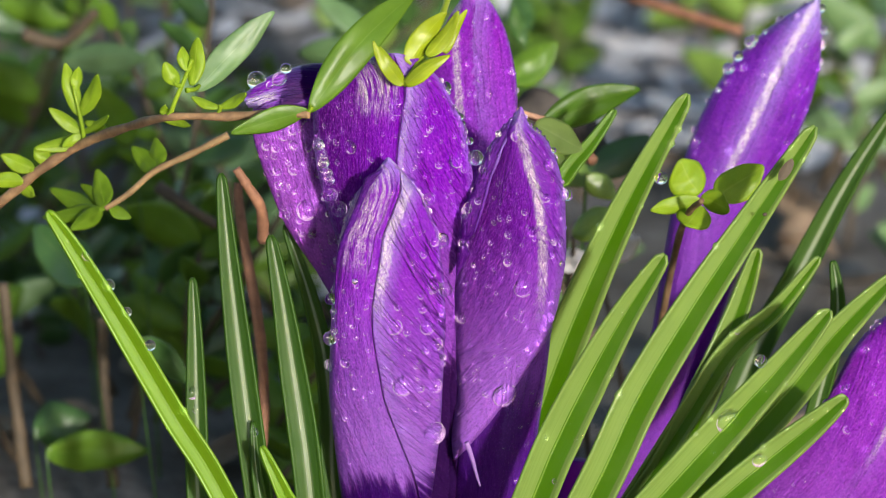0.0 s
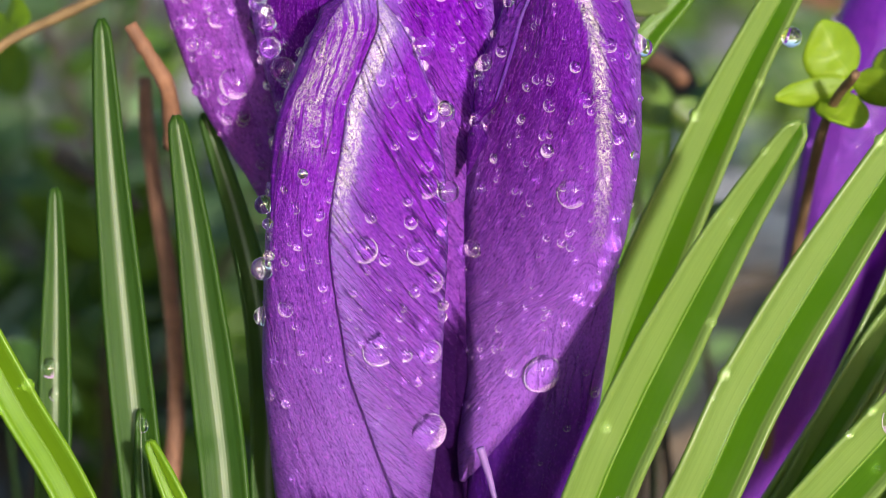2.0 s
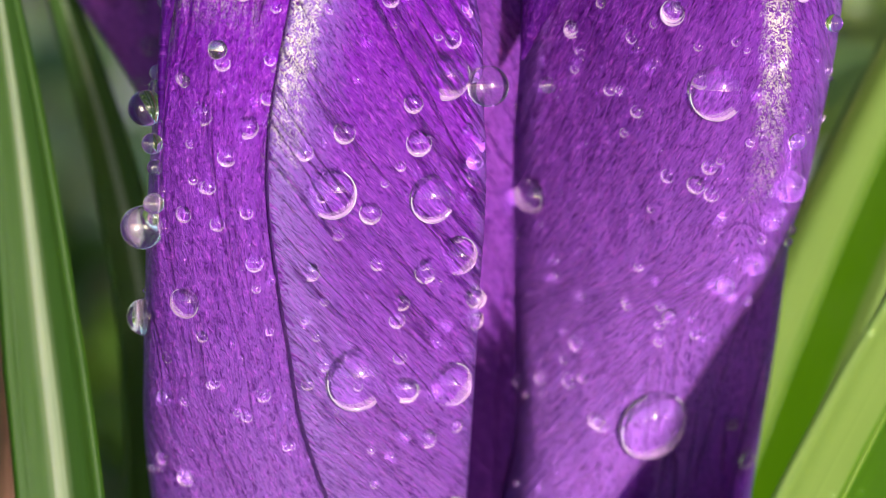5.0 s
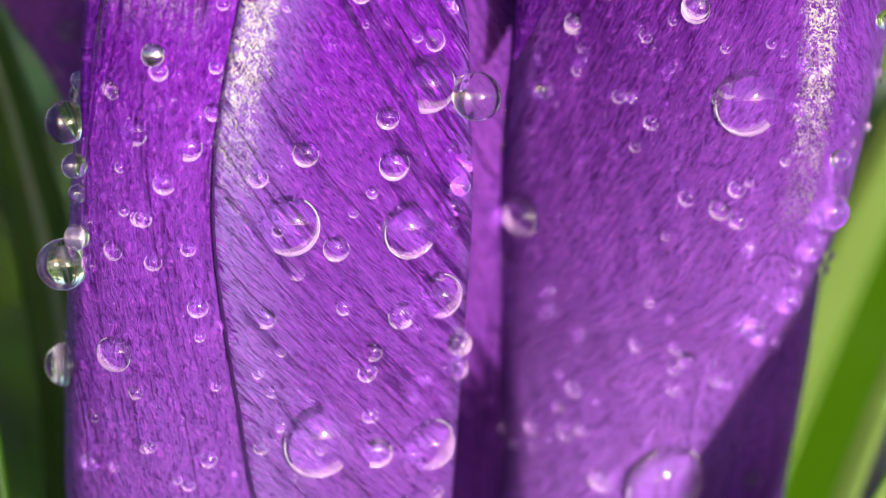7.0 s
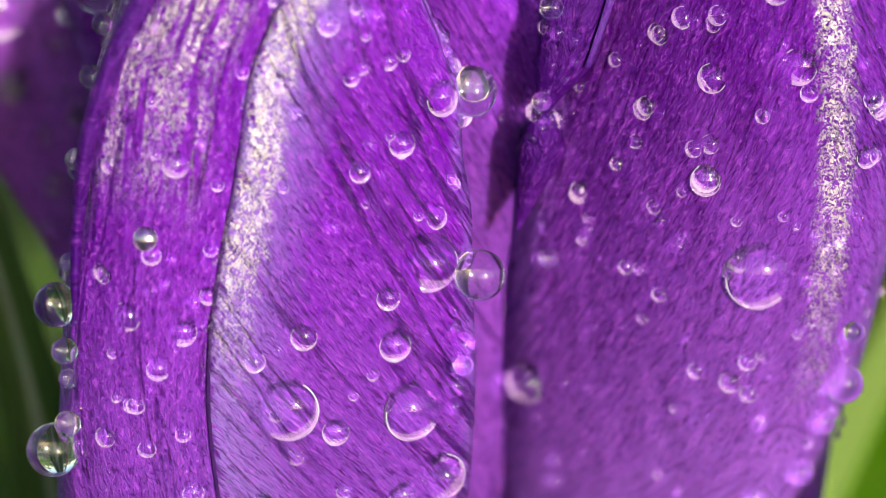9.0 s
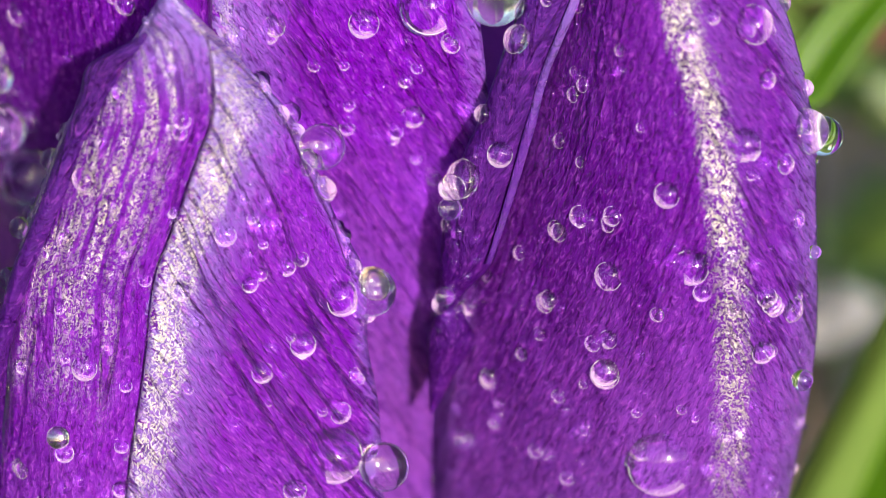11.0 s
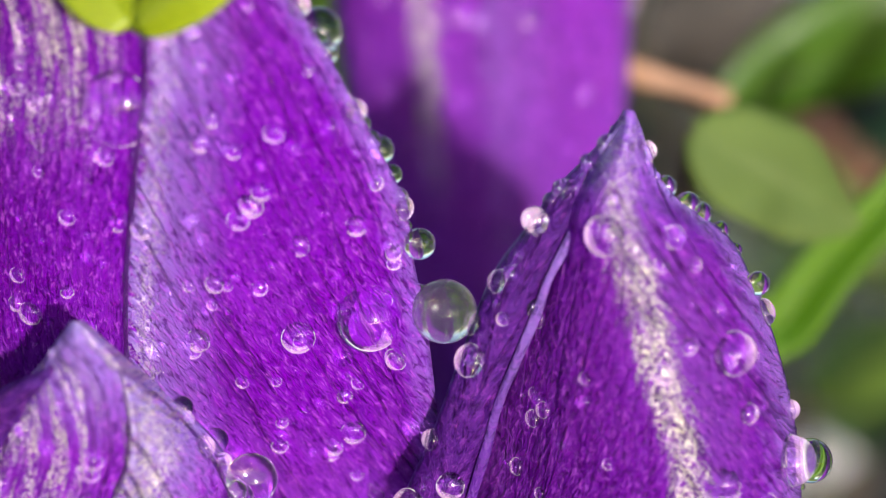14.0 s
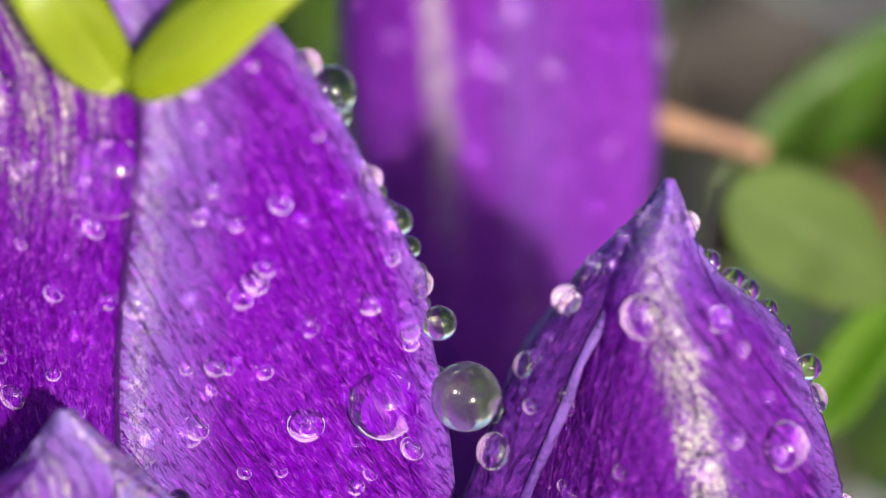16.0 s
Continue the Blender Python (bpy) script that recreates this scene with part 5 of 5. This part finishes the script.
DROPS_R4 = [(3.5, 4.9, 0.38), (2.5, 4.2, 0.58), (4.7, 10.1, 0.33), (5.5, 9.5, 0.24), (4.1, 9, 0.33), (4, 8.1, 0.45), (4.8, 9.2, 0.18), (5.7, 11.5, 0.27), (6.2, 12.5, 0.27), (5.3, 10.8, 0.09), (6.7, 13.3, 0.21), (2.2, 0.4, 0.28), (2.7, 0.7, 0.15), (2.8, 2.5, 0.15), (2, 2.9, 0.21), (2.9, 1.4, 0.15)]
DROPS_B1 = [(2.2, 11.9, 0.33), (1.1, 11.5, 0.30), (-0.3, 11, 0.30), (-1.4, 12, 0.30), (2, 10.8, 0.23), (1.9, 13.1, 0.27), (-0.4, 8.6, 0.46), (2.1, 8, 0.23), (0.9, 6, 0.34), (0.3, 5.4, 0.23), (-0.9, 6.3, 0.18), (0.7, 7, 0.21), (-2.4, 10, 0.26), (-2.9, 8.5, 0.33), (-1.9, 10.2, 0.15), (-4.8, 11.5, 0.23), (-7.2, 9.1, 0.33), (-6.2, 9.7, 0.18), (-5.6, 11.2, 0.12)]
DROPS_B2 = [(0.1, 17.3, 0.59), (1.1, 14.8, 0.18), (-2.3, 14.2, 0.25), (-1.8, 13.4, 0.22), (-2.6, 13.6, 0.27), (-0, 15.4, 0.16), (-0.9, 15.8, 0.12), (-1.5, 12.1, 0.25), (-5.3, 16.8, 0.24), (-6.7, 14.5, 0.25)]
DROPS_B3 = [(-9.4, 10.4, 0.73), (-10.8, 10.9, 0.39), (-12.1, 15.9, 0.58), (-13, 6.5, 0.49), (-11.9, 8, 0.49), (-13, 10.5, 0.39), (-13.7, 11.1, 0.39), (-12, 12.6, 0.29), (-7.8, 14.2, 0.29), (-6.9, 16.4, 0.29), (-7.6, 16.9, 0.24), (-10.5, 14.5, 0.29), (-9.3, 13.8, 0.29), (-11.8, 17.1, 0.39), (-10.8, 17.6, 0.34), (-10.7, 8.9, 0.34), (-10.1, 12.2, 0.24)]
DROPS_L = [(-18.3, 10.8, 0.55), (-15.5, 10.8, 0.50), (-17.7, 8.2, 0.50), (-15.5, 8.3, 0.60), (-17.5, 9.7, 0.40), (-15.4, 6.1, 0.40), (-14.2, 4.1, 1.10), (-16.5, 4.3, 0.30), (-13.7, 1.6, 0.40), (-14.7, 1.7, 0.40), (-15.9, 12.1, 0.30), (-17, 5.8, 0.25), (-12.7, 0.3, 0.30), (-12.4, -1.2, 0.35)]
DROPS_T = [(-16.7, 17.4, 0.85), (-16.2, 18.8, 0.60), (-19.1, 17.3, 1.00), (-17.7, 16.8, 0.40)]
DROPS_D = [(8, -18.4, 0.27), (6.3, -20.7, 0.16), (5.7, -19.7, 0.13), (7.2, -17.4, 0.13), (9.8, -16, 0.38), (8.7, -20.2, 0.24), (9.2, -14.8, 0.24)]
DROPS_K = [(4.9, 16.5, 0.27), (7.8, 17, 0.33), (1.9, 16.4, 0.23)]
focus_on = None
for key, w, rows in (("F", -1, [(-1, -18.9, 1.27, -30)] + [(0.6, -4.1, 0.71), (-11.5, -11.8, 0.71, 150), (-1.2, -3.7, 0.85), (-0.7, -9.6, 0.70, -40), (-0.9, -13.9, 0.81, -40)] + [(-1.4, 5.1, 0.66), (-0.1, 1, 0.72)]),
                     ("R", 0, [(1.9, -7, 0.66, 225)] + [(12, 5.6, 0.70), (10.5, 8.5, 0.58)]),
                     ("B", 0, [(1.4, 9.1, 0.88, -20), (2.8, 11.1, 0.41)] + [(-12.2, 3.2, 0.84), (-13.2, 4.5, 0.79), (-13.7, 7.8, 0.59)])):
    for u, v, r, *lit in rows:
        drop(u, v, r, key, w, "round clear water bead on a petal", True, lit=lit[0] if lit else None)
drop(3.3, 9.3, 0.82, "B", 0, "large clear water bead held between two petals", True, body=BRIGHT_MESH)
for u, v, r, key in ((-5, -7.8, 0.90, "F"), (-1.6, -7.8, 0.87, "F"), (-4.1, -13.9, 1.14, "F"), (8.1, -3.9, 1.00, "R"), (6.3, -15, 1.34, "R"), (-4.6, 14.4, 0.99, "B")):
    drop(u, v, r, key, 0, "broad flat water drop on a petal", lit=-60, ring=RING_MESH if key == "B" else SOFT_MESH)
for key, w, lists in (("F", -1, (DROPS_F1, DROPS_F2, DROPS_F3, DROPS_F4, DROPS_F5)), ("R", 0, (DROPS_R1, DROPS_R2, DROPS_R3)), ("RE", -2, (DROPS_R4,)), ("B", 0, (DROPS_B1, DROPS_B2, DROPS_B3)),
                      ("L", 4, (DROPS_L,)), ("T", 2, (DROPS_T,)), ("D", 6, (DROPS_D,)), ("K", 10, (DROPS_K,))):
    for rows in lists:
        for u, v, r in rows:
            ob = drop(u, v, r, key, w)
            if focus_on is None or (Vector((u, v)) - Vector((6.6, 1.5))).length < focus_on[0]:
                focus_on = ((Vector((u, v)) - Vector((6.6, 1.5))).length, ob)

# smaller drops strewn between the large ones, too many to count
SMALL_CAP = turned("water_drop", [(0, 0.66)] + [(math.sin(1.45 * k / 8), 0.66 * math.cos(1.45 * k / 8)) for k in range(1, 9)] + [(1.0, -0.2), (0, -0.2)], 20, WATER_ON)
SMALL_CAUSTIC = crescent(n=20)
r5 = random.Random(31)


def strewn(key, n, box, sizes):
    verts, faces, slots = [], [], []
    for _ in range(n):
        u, v = r5.uniform(box[0], box[2]), r5.uniform(box[1], box[3])
        r = sizes[0] + (sizes[1] - sizes[0]) * r5.random() ** 2.5
        hit, nrm, _, _ = SURFACES[key].ray_cast(at(u, v, -40), AWAY)
        if hit is None:
            continue
        nrm = -nrm if nrm.dot(AWAY) > 0 else nrm
        q = Vector((0, 0, 1)).rotation_difference(nrm)
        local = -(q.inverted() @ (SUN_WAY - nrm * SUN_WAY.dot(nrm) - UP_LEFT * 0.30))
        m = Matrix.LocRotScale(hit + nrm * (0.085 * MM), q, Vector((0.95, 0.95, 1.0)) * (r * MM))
        for me, turn in ((SMALL_CAP, Matrix()), (SMALL_CAUSTIC, Matrix.Rotation(math.atan2(local.y, local.x), 4, "Z"))):
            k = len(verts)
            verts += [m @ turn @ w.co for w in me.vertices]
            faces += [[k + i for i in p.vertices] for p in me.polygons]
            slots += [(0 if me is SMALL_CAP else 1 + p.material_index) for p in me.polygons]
    me = bpy.data.meshes.new("small_drops")
    me.from_pydata(verts, [], faces)
    for mat in (WATER_ON, WATER, CAUSTIC_FAINT, CAUSTIC_GLOW, CAUSTIC_LINE):
        me.materials.append(mat)
    me.polygons.foreach_set("material_index", slots)
    me.polygons.foreach_set("use_smooth", [True] * len(me.polygons))
    ob = new("small_drops", me)
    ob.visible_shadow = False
    return tagged(ob, "small clear water drops strewn over a violet petal", "water drops", kind="stuff")


strewn("F", 75, (-11.4, -20, 0, 7), (0.15, 0.34))
strewn("R", 90, (1.5, -16, 12.4, 12), (0.15, 0.34))
strewn("B", 70, (-12, 4, 2.8, 19), (0.15, 0.34))
strewn("L", 60, (-19.5, -2, -11, 14), (0.22, 0.55))
strewn("K", 16, (0.4, 12, 7.4, 26), (0.20, 0.40))
strewn("C", 40, (25, 4, 42, 26), (0.22, 0.50))
strewn("E", 30, (34, -28, 50, -8), (0.22, 0.50))

# small beads strung along the petals' edges
r4 = random.Random(23)


def joined_beads(places, label):
    """Beads too small to count, as one mesh."""
    tmp = bmesh.new()
    bmesh.ops.create_icosphere(tmp, subdivisions=2, radius=1.0)
    ball = [v.co.copy() for v in tmp.verts]
    tris = [[v.index for v in f.verts] for f in tmp.faces]
    tmp.free()
    verts, faces = [], []
    for p, r in places:
        k = len(verts)
        verts += [p + q * (r * MM) for q in ball]
        faces += [[k + i for i in f] for f in tris]
    me = bpy.data.meshes.new("small_beads")
    me.from_pydata(verts, [], faces)
    me.materials.append(WATER)
    me.polygons.foreach_set("use_smooth", [True] * len(me.polygons))
    ob = new("small_beads", me)
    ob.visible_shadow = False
    return tagged(ob, label, "water spray", kind="stuff")


def string_of_beads(key, line, n, span, sizes, w=0.0, out=0.5):
    small = []
    for _ in range(n):
        p = spline(line, r4.uniform(*span))
        r = sizes[0] * (sizes[1] / sizes[0]) ** (r4.random() ** 1.9)
        u, v = p[0] + out * r4.uniform(-0.5, 1.0) * r, p[1]
        if r > 0.26:
            drop(u, v, r, key, w, "small clear water bead at a petal's edge", True)
            continue
        hit, nrm, _, _ = SURFACES[key].ray_cast(at(u, v, -40), AWAY)
        if hit is None:
            hit = SURFACES[key].find_nearest(at(u, v, w))[0]
        small.append((hit - AWAY * (0.4 * r * MM), r))
    joined_beads(small, "string of tiny clear beads along a petal's edge")


string_of_beads("F", F_LEFT, 46, (0.05, 0.62), (0.11, 0.42), -1, -0.9)
string_of_beads("F", F_RIGHT, 44, (0.05, 0.75), (0.11, 0.42), -1, 0.9)
string_of_beads("B", B_LEFT, 44, (0.22, 0.72), (0.14, 0.60), 0, -0.4)
string_of_beads("B", B_RIGHT, 22, (0.15, 0.60), (0.11, 0.42), 0, 0.7)
string_of_beads("RE", RE_OUT, 36, (0.08, 0.95), (0.11, 0.42), -2, -0.5)
string_of_beads("R", R_RIGHT, 40, (0.05, 0.90), (0.11, 0.45), 0, 0.8)
string_of_beads("R", R_LEFT, 20, (0.60, 0.95), (0.10, 0.30), 0, 0.6)
string_of_beads("D", [(10.8, -11.6), (10.2, -16.3), (9.6, -21.5), (8.9, -25.7)], 14, (0.0, 1.0), (0.12, 0.35), 6, 0.6)
string_of_beads("C", [(41, 27.6), (37.5, 25.5), (33.7, 22.4), (30.6, 18.3), (28.4, 13.9), (26.9, 9.5)], 26, (0.0, 1.0), (0.25, 0.75), 27, -0.6)
string_of_beads("C", [(41.5, 27.6), (42, 24), (41.9, 20.2), (41, 16.4), (39.5, 12.7)], 14, (0.0, 1.0), (0.2, 0.6), 27, 0.6)
string_of_beads("E", [(46.7, -7.3), (43.8, -10.3), (41.4, -14.8)], 10, (0.0, 1.0), (0.2, 0.6), 10, -0.5)

# fine spray on the petals, too small to count
def spray(key, n, box, sizes, seed):
    r2 = random.Random(seed)
    tmp = bmesh.new()
    bmesh.ops.create_icosphere(tmp, subdivisions=2, radius=1.0)
    ball = [v.co.copy() for v in tmp.verts]
    tris = [[v.index for v in f.verts] for f in tmp.faces]
    tmp.free()
    verts, faces = [], []
    for _ in range(n):
        u, v = r2.uniform(box[0], box[2]), r2.uniform(box[1], box[3])
        hit, nrm, _, _ = SURFACES[key].ray_cast(at(u, v, -40), AWAY)
        if hit is None:
            continue
        if nrm.dot(AWAY) > 0:
            nrm = -nrm
        r = sizes[0] * (sizes[1] / sizes[0]) ** (r2.random() ** 2.2) * MM
        k = len(verts)
        verts += [hit + nrm * (0.3 * r + 0.085 * MM) + p * r for p in ball]
        faces += [[k + a for a in f] for f in tris]
    me = bpy.data.meshes.new("fine_spray")
    me.from_pydata(verts, [], faces)
    me.materials.append(WATER_ON)
    me.polygons.foreach_set("use_smooth", [True] * len(me.polygons))
    ob = new("fine_spray", me)
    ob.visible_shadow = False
    return tagged(ob, "fine spray of tiny water drops on a petal", "water spray", kind="stuff")


spray("F", 330, (-13, -24, 1, 9), (0.05, 0.30), 1)
spray("R", 380, (1, -20, 13, 14), (0.05, 0.30), 2)
spray("B", 380, (-14, 0, 5, 20), (0.05, 0.30), 3)
spray("L", 300, (-20, -4, -10, 13), (0.08, 0.45), 4)
spray("D", 60, (2, -26, 12, -10), (0.06, 0.2), 5)
spray("C", 160, (20, 0, 44, 30), (0.12, 0.55), 6)
spray("E", 90, (30, -28, 50, -4), (0.10, 0.5), 7)
spray("K", 110, (-1, 6, 8, 28), (0.08, 0.35), 8)

# drops on the blades
for n, (line, size) in enumerate((([(29.3, -17.6, 1)], 1.45), ([(32.3, -21.5, 0.5)], 0.8), ([(32.1, -11.2, 0)], 0.7), ([(31, -8.5, 1)], 0.45),
                                  ([(-36.1, -0.6, -2)], 0.5), ([(-33.9, -3.6, -1)], 0.7), ([(-32.1, -6.3, -1)], 0.55), ([(-29.8, -9.7, 0)], 0.6),
                                  ([(-19.5, -18.8, 4)], 0.5), ([(-26.2, -14.9, 12)], 0.7), ([(-25.8, -16.6, 12)], 0.5), ([(24.2, 6.1, 3)], 0.7),
                                  ([(17, -5.1, -2.5)], 0.35), ([(13.9, -19.1, -1)], 0.4), ([(11.3, -23.4, 0)], 0.3))):
    u, v, w = line[0]
    hits = [(k, SURFACES[k].ray_cast(at(u, v, -40), AWAY)) for k in LEAF_KEYS]
    hits = sorted((h[3], k) for k, h in hits if h[0] is not None)
    key = hits[0][1] if hits else min(LEAF_KEYS, key=lambda k: SURFACES[k].find_nearest(at(u, v, w))[3])
    drop(u, v, size, key, w, "clear water drop on a green leaf", False, 0.16)

# beads along the leaf edges
r3 = random.Random(11)
on_leaf = []
for n, where in enumerate(BLADES[:9]):
    for k in range(14):
        t, f = r3.uniform(0.35, 0.97), r3.choice((0.03, 0.97, r3.uniform(0.1, 0.9)))
        r = 0.13 * (0.45 / 0.13) ** (r3.random() ** 1.8)
        if r < 0.25:
            on_leaf.append((where(t, f) - AWAY * ((0.15 + 0.3 * r) * MM), r))
            continue
        ob = new("water_drop", BALL_MESH)
        ob.matrix_world = Matrix.LocRotScale(where(t, f) - AWAY * ((0.15 + 0.3 * r) * MM), None, (r * MM, r * MM, r * MM))
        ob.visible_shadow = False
        tagged(ob, "small clear water bead on a green leaf", "water drop", "rain drops")

joined_beads(on_leaf, "tiny clear beads along the edges of green leaves")

# a scab and specks on one leaf, a pale petal sliver at the flower's foot
def scab(parent, u, v, w, a, b, turn, mat):
    def where(s, f):
        th, r = 2 * math.pi * f, s * (1 + 0.25 * noise.noise((3 * math.cos(2 * math.pi * f), 3 * math.sin(2 * math.pi * f), u)))
        x, y = a * r * math.cos(th), b * r * math.sin(th)
        return at(u + x * math.cos(turn) - y * math.sin(turn), v + x * math.sin(turn) + y * math.cos(turn), w - 0.12 * (1 - s * s))
    return part("scab", sheet(4, 16, where), mat, parent, "rusty brown scab")


SPOTTED = next(o for o in bpy.data.objects if o.get("label") == "green crocus leaf with a rusty spot")
place = [(35, 8.1, 1.5), (32.9, 3.6, 2.2)]
scab(SPOTTED, *place[0], 1.3, 0.55, 1.0, BARK_DARK)
scab(SPOTTED, *place[1], 0.25, 0.2, 0.0, BARK_DARK)
stem(crocus, "petal_sliver", [(2.4, -19.9, 5), (3, -21.7, 5.4), (3.4, -23.2, 5.6), (3.8, -24.5, 5.8)], 0.30, 0.10, SLIVER, "pale sliver of petal edge", ns=14, nr=8)

# the lens keeps the front petals sharp
cam.data.dof.use_dof = True
cam.data.dof.focus_object = focus_on[1]
cam.data.dof.aperture_fstop = 32.0
